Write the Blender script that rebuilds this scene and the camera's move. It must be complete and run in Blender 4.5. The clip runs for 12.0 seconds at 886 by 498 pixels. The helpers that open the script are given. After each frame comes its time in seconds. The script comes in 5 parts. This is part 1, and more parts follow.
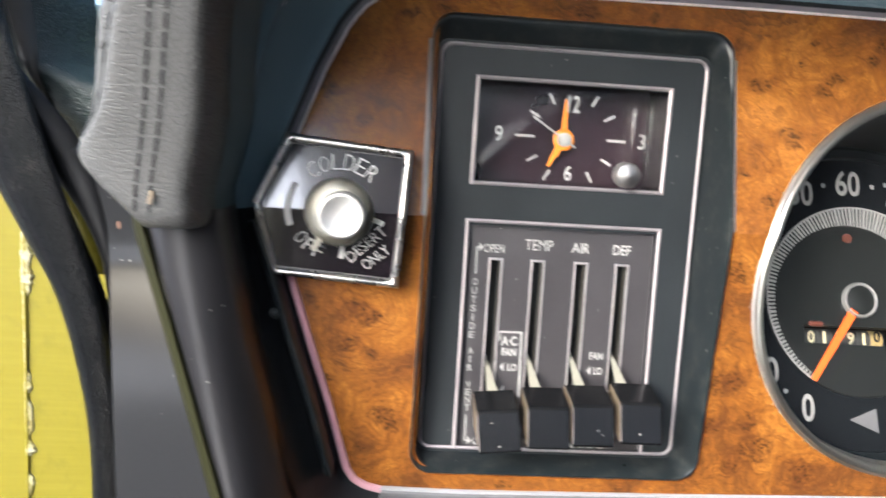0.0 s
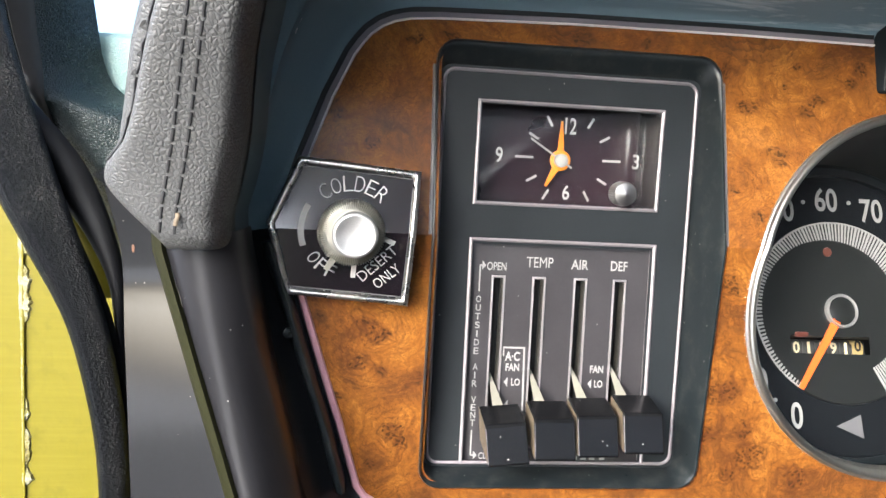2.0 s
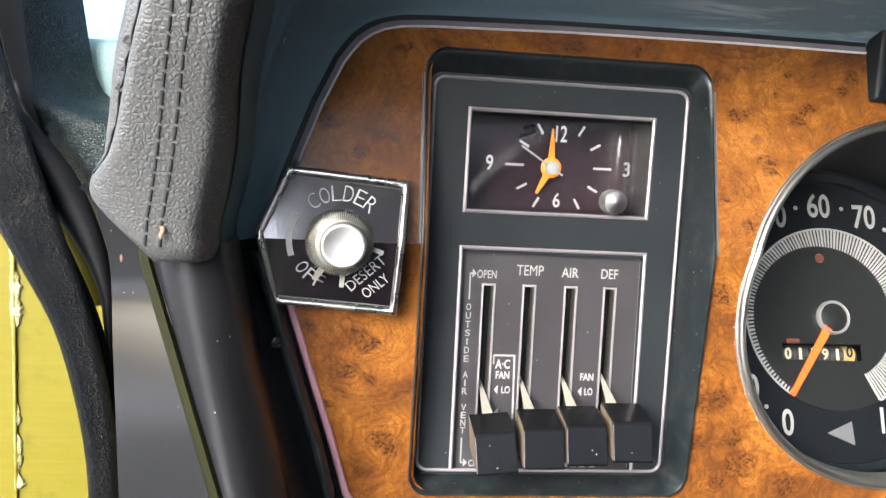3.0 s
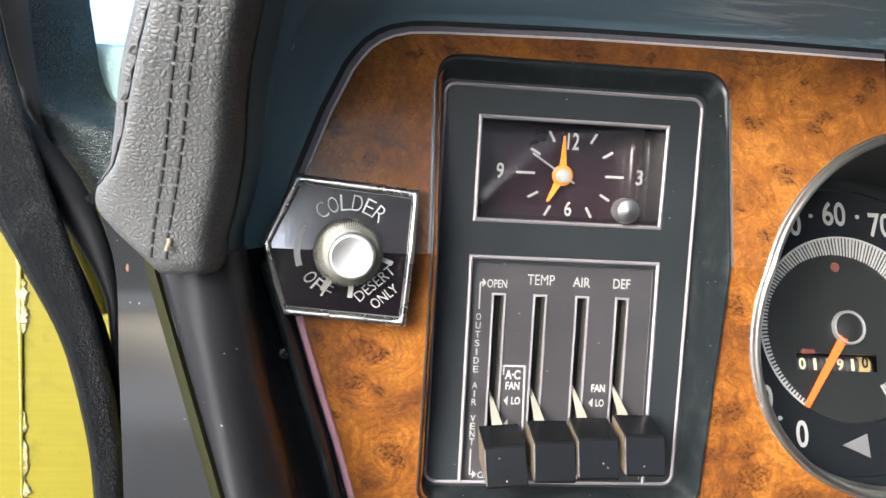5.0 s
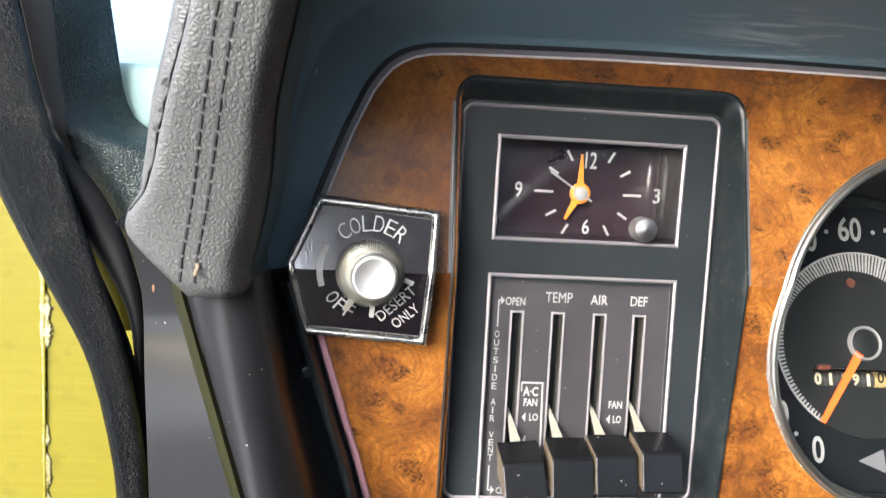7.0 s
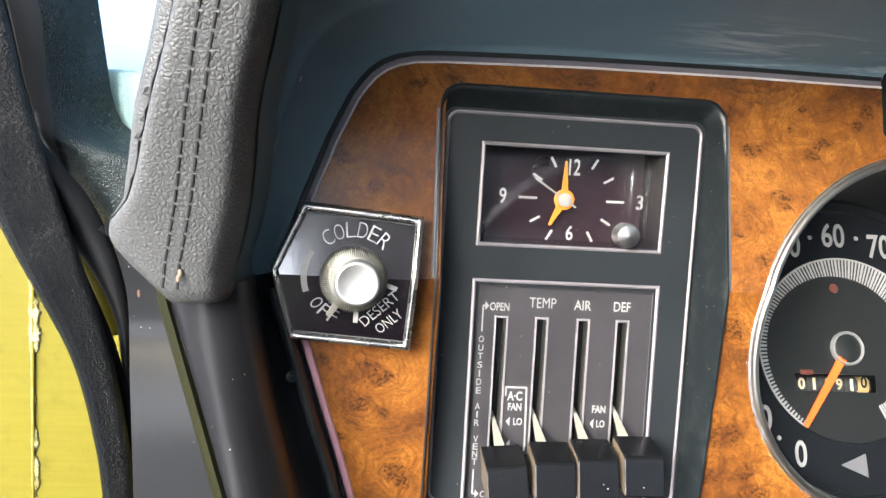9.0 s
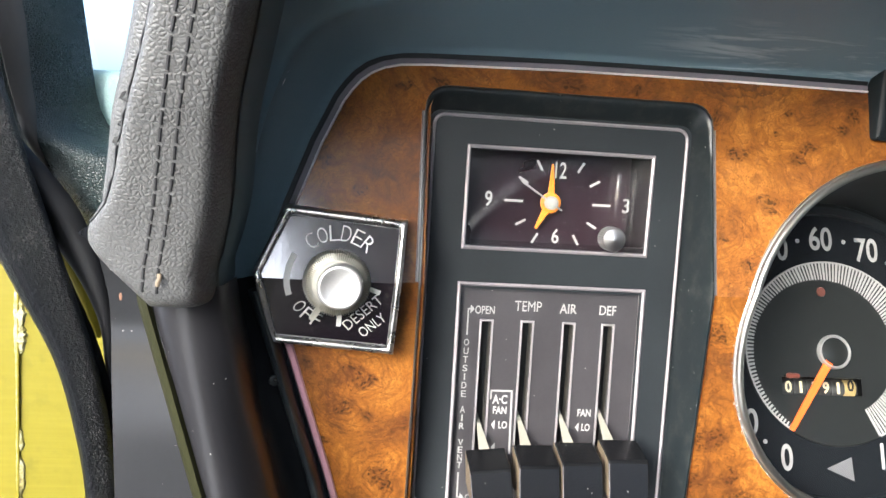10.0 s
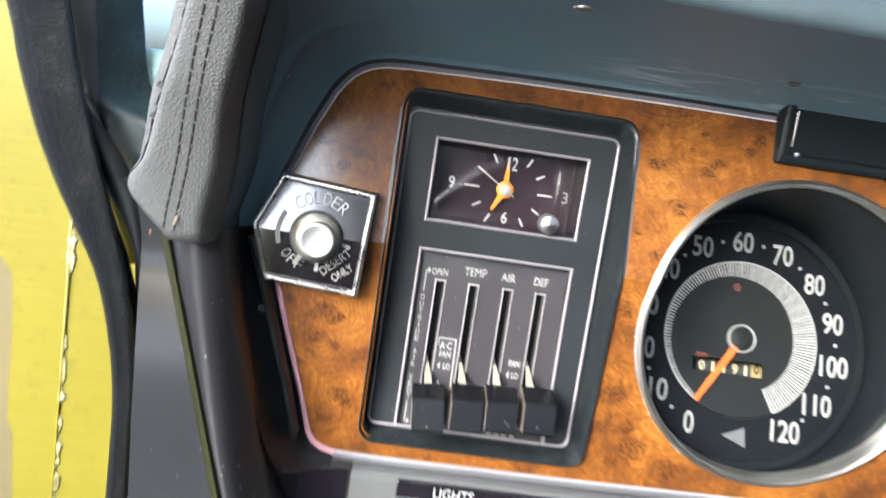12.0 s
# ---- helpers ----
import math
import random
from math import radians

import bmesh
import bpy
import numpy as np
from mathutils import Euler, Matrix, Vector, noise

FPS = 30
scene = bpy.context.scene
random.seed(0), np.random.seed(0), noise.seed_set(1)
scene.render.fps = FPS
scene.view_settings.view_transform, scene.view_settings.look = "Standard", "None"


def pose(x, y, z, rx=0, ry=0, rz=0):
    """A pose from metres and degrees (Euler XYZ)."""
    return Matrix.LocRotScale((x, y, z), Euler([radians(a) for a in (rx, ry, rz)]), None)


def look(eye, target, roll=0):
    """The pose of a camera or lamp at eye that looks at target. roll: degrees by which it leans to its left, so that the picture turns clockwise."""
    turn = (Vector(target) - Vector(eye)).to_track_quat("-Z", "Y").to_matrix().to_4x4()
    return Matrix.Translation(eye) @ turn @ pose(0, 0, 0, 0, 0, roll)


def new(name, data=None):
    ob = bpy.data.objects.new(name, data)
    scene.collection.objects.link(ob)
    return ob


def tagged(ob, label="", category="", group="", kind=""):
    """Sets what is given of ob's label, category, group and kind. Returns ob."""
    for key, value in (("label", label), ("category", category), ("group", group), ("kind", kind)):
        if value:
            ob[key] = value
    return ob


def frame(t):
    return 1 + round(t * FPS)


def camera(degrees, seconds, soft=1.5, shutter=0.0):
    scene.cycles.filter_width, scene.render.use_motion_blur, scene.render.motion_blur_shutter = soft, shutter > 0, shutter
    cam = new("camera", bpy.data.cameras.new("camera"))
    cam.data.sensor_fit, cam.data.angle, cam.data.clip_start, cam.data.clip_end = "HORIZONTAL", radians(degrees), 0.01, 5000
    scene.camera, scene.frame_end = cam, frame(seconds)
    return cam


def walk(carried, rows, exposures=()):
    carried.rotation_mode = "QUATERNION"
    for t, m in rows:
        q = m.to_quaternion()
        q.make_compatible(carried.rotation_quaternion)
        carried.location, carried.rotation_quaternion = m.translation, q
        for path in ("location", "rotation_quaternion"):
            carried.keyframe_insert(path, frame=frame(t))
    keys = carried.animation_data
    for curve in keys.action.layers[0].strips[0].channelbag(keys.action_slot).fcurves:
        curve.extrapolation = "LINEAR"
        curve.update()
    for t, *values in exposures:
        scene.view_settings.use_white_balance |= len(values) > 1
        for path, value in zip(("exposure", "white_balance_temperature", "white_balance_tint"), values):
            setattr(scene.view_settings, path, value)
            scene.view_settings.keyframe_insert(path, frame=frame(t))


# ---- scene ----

# Driver's side of a car dashboard, seen close up. All plan numbers are in
# millimetres: x to the right along the dash, y away from the driver,
# z up from the lower edge of the clock, which is 0.9 m above the road.
cam = camera(59.7, 12.0, soft=1.5, shutter=0.5)
ROWS = [
    (0.0, -0.02859, -0.27542, 0.91648, 81.663, -3.606, -3.758),
    (0.1, -0.03717, -0.27660, 0.91692, 81.950, -3.665, -4.134),
    (0.3, -0.04153, -0.27901, 0.91647, 82.461, -3.634, -4.835),
    (0.5, -0.04214, -0.27444, 0.91302, 82.625, -3.553, -5.227),
    (0.8, -0.04343, -0.27428, 0.91140, 82.884, -3.399, -5.677),
    (1.0, -0.04833, -0.27850, 0.91469, 83.297, -3.284, -5.898),
    (1.3, -0.04764, -0.28248, 0.91698, 83.555, -3.165, -6.183),
    (1.5, -0.04498, -0.28343, 0.91643, 83.578, -3.105, -6.288),
    (1.7, -0.04459, -0.28342, 0.91688, 83.545, -3.033, -6.355),
    (2.0, -0.04349, -0.28158, 0.91462, 83.616, -3.045, -6.446),
    (2.2, -0.04289, -0.28112, 0.91583, 83.670, -3.021, -6.557),
    (2.5, -0.03983, -0.28003, 0.91600, 83.579, -3.056, -6.487),
    (2.7, -0.03981, -0.28122, 0.91752, 83.390, -3.077, -6.452),
    (4.3, -0.03919, -0.28049, 0.92227, 83.024, -3.253, -6.051),
    (4.5, -0.03792, -0.27932, 0.92233, 83.176, -3.249, -6.013),
    (4.7, -0.03783, -0.27756, 0.92243, 83.242, -3.233, -5.992),
    (5.0, -0.04035, -0.27691, 0.92294, 83.101, -3.251, -5.824),
    (5.2, -0.04163, -0.27670, 0.92432, 82.971, -3.266, -5.726),
    (5.5, -0.04174, -0.27574, 0.92295, 83.029, -3.279, -5.637),
    (5.7, -0.03984, -0.27606, 0.92294, 82.994, -3.274, -5.609),
    (6.0, -0.03646, -0.27513, 0.92378, 82.991, -3.285, -5.465),
    (6.2, -0.03615, -0.27494, 0.92377, 82.971, -3.240, -5.295),
    (6.5, -0.03563, -0.27451, 0.92431, 83.069, -3.258, -5.291),
    (6.7, -0.03977, -0.27558, 0.92527, 82.976, -3.258, -5.341),
    (7.0, -0.04504, -0.27871, 0.92929, 83.152, -3.237, -5.236),
    (7.2, -0.04483, -0.28076, 0.93239, 83.203, -3.241, -5.284),
    (7.5, -0.04201, -0.28262, 0.93262, 83.352, -3.214, -5.234),
    (7.7, -0.04148, -0.28214, 0.93057, 83.422, -3.226, -5.295),
    (9.3, -0.03978, -0.28138, 0.93106, 83.342, -3.424, -5.465),
    (9.5, -0.03845, -0.28092, 0.93129, 83.303, -3.525, -5.500),
    (9.7, -0.03725, -0.28162, 0.93201, 83.288, -3.494, -5.474),
    (10.0, -0.03617, -0.28113, 0.93316, 83.203, -3.564, -5.580),
    (10.3, -0.03352, -0.28070, 0.93364, 83.220, -3.606, -5.621),
    (10.5, -0.02940, -0.28208, 0.93382, 83.158, -3.737, -5.522),
    (10.7, -0.02641, -0.28364, 0.93606, 83.147, -3.986, -5.393),
    (11.0, -0.02675, -0.28386, 0.93472, 82.863, -4.540, -4.955),
    (11.2, -0.02561, -0.28554, 0.93525, 82.575, -4.976, -4.533),
    (11.5, -0.02167, -0.29820, 0.94122, 82.409, -5.560, -4.066),
    (11.6, -0.02033, -0.30428, 0.94138, 82.206, -6.012, -3.811),
    (11.8, -0.01569, -0.32192, 0.93998, 82.259, -7.022, -2.836),
    (12.0, -0.00851, -0.34954, 0.94238, 81.090, -8.533, -1.790),
]
EXPOSURES = [(0.0, 2.80, 5320, 8), (2.0, 2.84, 5320, 8), (7.5, 2.94, 5320, 7), (9.5, 2.98, 5300, 7), (11.0, 3.05, 5260, 7), (11.5, 3.08, 5200, 6), (12.0, 3.02, 5160, 6)]
walk(cam, [(t, pose(x, y, z, rx, ry, rz)) for t, x, y, z, rx, ry, rz in ROWS], EXPOSURES)

# ---- light: an overcast bright day, the driver's door stands open ----
world = bpy.data.worlds.new("sky")
scene.world = world
world.use_nodes = True
wn = world.node_tree.nodes
sky = wn.new("ShaderNodeTexSky")
sky.sky_type = "NISHITA"
sky.sun_disc = False
sky.sun_elevation = radians(24)
sky.sun_rotation = radians(220)
sky.air_density, sky.dust_density, sky.ozone_density = 0.8, 7.5, 1.0
wn["Background"].inputs["Strength"].default_value = 0.15
world.node_tree.links.new(sky.outputs["Color"], wn["Background"].inputs["Color"])
sun = new("sun", bpy.data.lights.new("sun", "SUN"))
sun.data.energy = 0.22
sun.data.angle = radians(40)
sun.data.color = (1.0, 0.98, 0.95)
sun.matrix_world = look((-0.50, -0.71, 1.36), (0.0, 0.0, 0.9))


# ---- materials ----
class Nodes:
    """A small wrapper to write node materials in few lines."""

    def __init__(self, name):
        self.m = bpy.data.materials.new(name)
        self.m.use_nodes = True
        self.t = self.m.node_tree
        self.b = self.t.nodes["Principled BSDF"]
        self.pos = self.t.nodes.new("ShaderNodeTexCoord").outputs["Object"]

    def link(self, a, b):
        self.t.links.new(a, b)

    def add(self, kind, **inputs):
        n = self.t.nodes.new(kind)
        for key, v in inputs.items():
            key = key.replace("_", " ")
            if isinstance(v, bpy.types.NodeSocket):
                self.link(v, n.inputs[key])
            else:
                n.inputs[key].default_value = v
        return n

    def noise(self, scale, detail=3.0, rough=0.5, vec=None, distort=0.0):
        return self.add("ShaderNodeTexNoise", Vector=vec or self.pos, Scale=scale, Detail=detail, Roughness=rough, Distortion=distort)

    def math(self, op, a, b=None, c=None, clamp=False):
        n = self.t.nodes.new("ShaderNodeMath")
        n.operation, n.use_clamp = op, clamp
        for i, v in enumerate((a, b, c)):
            if v is None:
                continue
            if isinstance(v, bpy.types.NodeSocket):
                self.link(v, n.inputs[i])
            else:
                n.inputs[i].default_value = v
        return n.outputs[0]

    def ramp(self, fac, stops):
        n = self.t.nodes.new("ShaderNodeValToRGB")
        self.link(fac, n.inputs["Fac"])
        e = n.color_ramp.elements
        while len(e) < len(stops):
            e.new(0.5)
        for el, (p, c) in zip(e, stops):
            el.position = p
            el.color = (*c, 1.0) if len(c) == 3 else c
        return n.outputs["Color"]

    def mix(self, fac, a, b):
        n = self.t.nodes.new("ShaderNodeMix")
        n.data_type = "RGBA"
        for i, v in ((0, fac), (6, a), (7, b)):
            if isinstance(v, bpy.types.NodeSocket):
                self.link(v, n.inputs[i])
            else:
                n.inputs[i].default_value = v if i == 0 else (*v, 1.0)
        return n.outputs[2]

    def bump(self, height, strength, distance):
        n = self.add("ShaderNodeBump", Height=height, Strength=strength, Distance=distance)
        self.link(n.outputs["Normal"], self.b.inputs["Normal"])
        return n

    def set(self, **inputs):
        for key, v in inputs.items():
            key = key.replace("_", " ")
            if isinstance(v, bpy.types.NodeSocket):
                self.link(v, self.b.inputs[key])
            elif isinstance(v, tuple):
                self.b.inputs[key].default_value = (*v, 1.0)
            else:
                self.b.inputs[key].default_value = v
        return self


def plain(name, color, rough, metal=0.0, vary=0.25, scale=180.0, bump=0.0, coat=0.0, dust=0.0, spec=0.5):
    """A painted, moulded or metal surface with faint mottling, wear and grain."""
    n = Nodes(name)
    big = n.noise(scale * 0.15, 4.0)
    fine = n.noise(scale * 6.0, 3.0)
    lo = tuple(c * (1 - vary) for c in color)
    hi = tuple(min(1.0, c * (1 + vary)) for c in color)
    col = n.mix(n.math("ADD", n.math("MULTIPLY", big.outputs[0], 0.7), n.math("MULTIPLY", fine.outputs[0], 0.3)), lo, hi)
    if dust > 0:
        v = n.add("ShaderNodeTexVoronoi", Vector=n.pos, Scale=260.0, Randomness=1.0)
        speck = n.math("LESS_THAN", v.outputs["Distance"], dust)
        pick = n.math("GREATER_THAN", n.noise(90.0).outputs[0], 0.56)
        col = n.mix(n.math("MULTIPLY", n.math("MULTIPLY", speck, pick), 0.6), col, (0.45, 0.43, 0.4))
    n.set(Base_Color=col, Metallic=metal, Coat_Weight=coat, Coat_Roughness=0.06, Specular_IOR_Level=spec)
    n.set(Roughness=n.math("ADD", n.math("MULTIPLY", big.outputs[0], rough * 0.5), rough * 0.75, clamp=True))
    if bump:
        n.bump(fine.outputs[0], bump, 0.0002)
    return n.m


def burl_wood():
    n = Nodes("burl_wood")

    def warped(vec, scale, amount, detail=3.0):
        w = n.t.nodes.new("ShaderNodeVectorMath")
        w.operation = "MULTIPLY_ADD"
        n.link(n.noise(scale, detail, 0.55, vec).outputs["Color"], w.inputs[0])
        w.inputs[1].default_value = (amount, amount, amount)
        n.link(vec, w.inputs[2])
        return w.outputs[0]

    p = warped(warped(n.pos, 22.0, 0.030), 90.0, 0.008, 2.0)
    q = warped(n.pos, 95.0, 0.011, 3.0)
    cloud = n.noise(30.0, 8.0, 0.66, p, 0.4).outputs[0]
    patchy = n.noise(95.0, 5.0, 0.65, p, 1.0).outputs[0]
    speck = n.noise(420.0, 4.0, 0.7, q).outputs[0]
    fibre = n.noise(1500.0, 2.0, 0.6, p).outputs[0]
    tone = n.math("ADD", n.math("MULTIPLY", cloud, 0.6), n.math("ADD", n.math("MULTIPLY", patchy, 0.28), n.math("MULTIPLY", speck, 0.12)))
    base = n.ramp(tone, [(0.385, (0.040, 0.015, 0.006)), (0.445, (0.108, 0.041, 0.009)), (0.51, (0.172, 0.064, 0.009)), (0.585, (0.252, 0.102, 0.015))])
    # fine squiggly dark strokes, thickest round the burls
    ridge = n.math("ABSOLUTE", n.math("SUBTRACT", n.noise(210.0, 3.0, 0.6, p, 1.4).outputs[0], 0.5))
    stroke = n.math("MULTIPLY", n.math("SUBTRACT", 0.035, ridge, clamp=True), 28.0, clamp=True)
    stroke = n.math("MULTIPLY", stroke, n.math("MULTIPLY", n.math("SUBTRACT", 0.60, cloud, clamp=True), 5.0, clamp=True))
    base = n.mix(n.math("MULTIPLY", stroke, 0.95), base, (0.060, 0.019, 0.006))
    mott = n.noise(260.0, 4.0, 0.7, q, 0.6).outputs[0]
    base = n.mix(n.math("MULTIPLY", n.math("MULTIPLY", n.math("SUBTRACT", mott, 0.50, clamp=True), 6.0, clamp=True), 0.42), base, (0.080, 0.029, 0.008))
    # long contour figure
    field = n.noise(30.0, 3.0, 0.5, p, 0.9).outputs[0]
    bands = n.math("ABSOLUTE", n.math("SUBTRACT", n.math("FRACT", n.math("MULTIPLY", field, 13.0)), 0.5))
    line = n.math("MULTIPLY", n.math("SUBTRACT", 0.19, bands, clamp=True), 6.0, clamp=True)
    line = n.math("MULTIPLY", line, n.math("MULTIPLY", n.math("SUBTRACT", patchy, 0.37, clamp=True), 5.0, clamp=True))
    base = n.mix(n.math("MULTIPLY", line, 0.5), base, (0.062, 0.019, 0.006))
    base = n.mix(n.math("MULTIPLY", n.math("MULTIPLY", n.math("SUBTRACT", fibre, 0.40, clamp=True), 3.0, clamp=True), 0.5), base, (0.085, 0.030, 0.008))
    # hair-fine curly strokes all over
    hair = n.math("ABSOLUTE", n.math("SUBTRACT", n.noise(430.0, 2.0, 0.55, q, 2.2).outputs[0], 0.5))
    hair = n.math("MULTIPLY", n.math("SUBTRACT", 0.028, hair, clamp=True), 36.0, clamp=True)
    hair = n.math("MULTIPLY", hair, n.math("MULTIPLY", n.math("SUBTRACT", patchy, 0.40, clamp=True), 4.5, clamp=True))
    base = n.mix(n.math("MULTIPLY", hair, 0.8), base, (0.056, 0.019, 0.006))
    # pores: tiny dark flecks in drifts
    pv = n.add("ShaderNodeTexVoronoi", Vector=q, Scale=1500.0, Randomness=1.0)
    pore = n.math("MULTIPLY", n.math("SUBTRACT", 0.34, pv.outputs["Distance"], clamp=True), 6.0, clamp=True)
    pore = n.math("MULTIPLY", pore, n.math("MULTIPLY", n.math("SUBTRACT", speck, 0.42, clamp=True), 6.0, clamp=True))
    base = n.mix(n.math("MULTIPLY", pore, 0.6), base, (0.040, 0.014, 0.005))
    # eyes: small dark knots with a soft brown halo
    knots = None
    wide = None
    flat = n.t.nodes.new("ShaderNodeVectorMath")
    flat.operation = "MULTIPLY"
    n.link(p, flat.inputs[0])
    flat.inputs[1].default_value = (1.0, 0.0, 1.3)
    for x, z, r in KNOTS:
        d = n.t.nodes.new("ShaderNodeVectorMath")
        d.operation = "DISTANCE"
        sq = n.t.nodes.new("ShaderNodeVectorMath")
        sq.operation = "MULTIPLY"
        n.link(q, sq.inputs[0])
        sq.inputs[1].default_value = (1.0, 0.0, 1.2)
        n.link(sq.outputs[0], d.inputs[0])
        d.inputs[1].default_value = ((x + 3.5) / 1000, 0.0, (900 + z + 3.5) / 1000 * 1.2)
        k = n.math("SUBTRACT", 1.0, n.math("DIVIDE", d.outputs["Value"], r / 1000), clamp=True)
        knots = k if knots is None else n.math("MAXIMUM", knots, k)
        if r > 5.5:
            d = n.t.nodes.new("ShaderNodeVectorMath")
            d.operation = "DISTANCE"
            n.link(flat.outputs[0], d.inputs[0])
            d.inputs[1].default_value = ((x + 18) / 1000, 0.0, (900 + z + 18) / 1000 * 1.3)
            k = n.math("SUBTRACT", 1.0, n.math("DIVIDE", d.outputs["Value"], 3.4 * r / 1000), clamp=True)
            wide = k if wide is None else n.math("MAXIMUM", wide, k)
    # broad growth arcs sweeping below the upper edge
    for x, z, r in ((101, 75, 27), (30, 74, 20), (150, 72, 18)):
        d = n.t.nodes.new("ShaderNodeVectorMath")
        d.operation = "DISTANCE"
        fl = n.t.nodes.new("ShaderNodeVectorMath")
        fl.operation = "MULTIPLY"
        n.link(q, fl.inputs[0])
        fl.inputs[1].default_value = (1.0, 0.0, 1.25)
        n.link(fl.outputs[0], d.inputs[0])
        d.inputs[1].default_value = ((x + 5) / 1000, 0.0, (900 + z + 5) / 1000 * 1.25)
        near = n.math("MULTIPLY", n.math("SUBTRACT", r / 1000, d.outputs["Value"], clamp=True), 140.0, clamp=True)
        wave = n.math("FRACT", n.math("ADD", n.math("MULTIPLY", d.outputs["Value"], 230.0), n.math("MULTIPLY", patchy, 2.0)))
        wave = n.math("MULTIPLY", n.math("MULTIPLY", wave, wave), near)
        base = n.mix(n.math("MULTIPLY", n.math("ADD", n.math("MULTIPLY", wave, 0.75), n.math("MULTIPLY", near, 0.18)), n.math("ADD", speck, 0.35), clamp=True), base, (0.052, 0.021, 0.009))
    # curls running round the larger eyes
    curl = n.math("ABSOLUTE", n.math("SUBTRACT", n.math("FRACT", n.math("ADD", n.math("MULTIPLY", wide, 7.0), n.math("MULTIPLY", patchy, 2.4))), 0.5))
    curl = n.math("MULTIPLY", n.math("SUBTRACT", curl, 0.22, clamp=True), 3.6, clamp=True)
    curl = n.math("MULTIPLY", curl, n.math("MULTIPLY", wide, n.math("ADD", speck, 0.6)), clamp=True)
    base = n.mix(n.math("MULTIPLY", curl, n.math("MULTIPLY", speck, 1.25), clamp=True), base, (0.050, 0.017, 0.006))
    ring = n.math("ABSOLUTE", n.math("SUBTRACT", n.math("FRACT", n.math("MULTIPLY", knots, 3.2)), 0.5))
    halo = n.math("MULTIPLY", n.math("POWER", knots, 0.7), n.math("ADD", n.math("MULTIPLY", ring, 0.7), n.math("MULTIPLY", speck, 0.75)), clamp=True)
    col = n.mix(n.math("MULTIPLY", halo, 0.9, clamp=True), base, (0.052, 0.018, 0.007))
    dv = n.add("ShaderNodeTexVoronoi", Vector=q, Scale=620.0, Randomness=1.0)
    dots = n.math("MULTIPLY", n.math("SUBTRACT", 0.55, dv.outputs["Distance"], clamp=True), 4.0, clamp=True)
    core = n.math("MULTIPLY", n.math("MULTIPLY", n.math("SUBTRACT", knots, 0.22, clamp=True), 4.0, clamp=True), n.math("ADD", 0.15, n.math("MULTIPLY", dots, 0.85)))
    col = n.mix(n.math("MULTIPLY", n.math("MULTIPLY", core, 0.95), n.math("ADD", patchy, 0.35, clamp=True)), col, (0.022, 0.008, 0.004))
    n.set(Base_Color=col, Roughness=n.math("ADD", n.math("MULTIPLY", cloud, 0.12), 0.26), Coat_Weight=1.0, Coat_Roughness=0.12, Coat_IOR=1.55, Specular_IOR_Level=0.12)
    n.bump(n.math("ADD", fibre, speck), 0.08, 0.0003)
    return n.m


def leather(name, color, cell, strength, rough, spec=0.5, groove_shade=0.45):
    """Pebbled hide: rounded cells of uneven size between narrow sunken creases, whose shade is painted in."""
    n = Nodes(name)
    warp = n.t.nodes.new("ShaderNodeVectorMath")
    warp.operation = "MULTIPLY_ADD"
    n.link(n.noise(760.0 / cell, 2.0).outputs["Color"], warp.inputs[0])
    warp.inputs[1].default_value = (0.0008 * cell, 0.0008 * cell, 0.0008 * cell)
    n.link(n.pos, warp.inputs[2])
    v = n.add("ShaderNodeTexVoronoi", Vector=warp.outputs[0], Scale=1000.0 / cell, Randomness=0.95)
    v.feature = "DISTANCE_TO_EDGE"
    edge = n.math("MULTIPLY", v.outputs["Distance"], 1.9, clamp=True)
    dome = n.math("SUBTRACT", 1.0, n.math("POWER", n.math("SUBTRACT", 1.0, edge), 1.7))
    lump = n.noise(900.0 / cell, 2.0).outputs[0]
    fine = n.noise(5200.0 / cell, 2.0).outputs[0]
    patch_ = n.noise(70.0, 3.0).outputs[0]
    h = n.math("ADD", n.math("MULTIPLY", dome, 0.34), n.math("ADD", n.math("MULTIPLY", lump, 0.10), n.math("MULTIPLY", fine, 0.035)))
    h = n.math("MULTIPLY", h, n.math("ADD", 0.55, n.math("MULTIPLY", patch_, 0.9)))
    wear = n.noise(38.0, 4.0).outputs[0]
    col = n.mix(wear, tuple(c * 0.72 for c in color), tuple(c * 1.3 for c in color))
    # shade in the creases, mixed into the base colour
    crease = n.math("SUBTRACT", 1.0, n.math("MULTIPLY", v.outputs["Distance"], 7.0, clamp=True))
    col = n.mix(n.math("MULTIPLY", crease, 0.5), col, tuple(c * groove_shade for c in color))
    n.set(Base_Color=col, Roughness=n.math("ADD", n.math("MULTIPLY", wear, 0.2), n.math("ADD", n.math("MULTIPLY", crease, 0.12), rough - 0.1)), Specular_IOR_Level=spec)
    n.bump(h, strength, 0.0007 * cell)
    return n.m


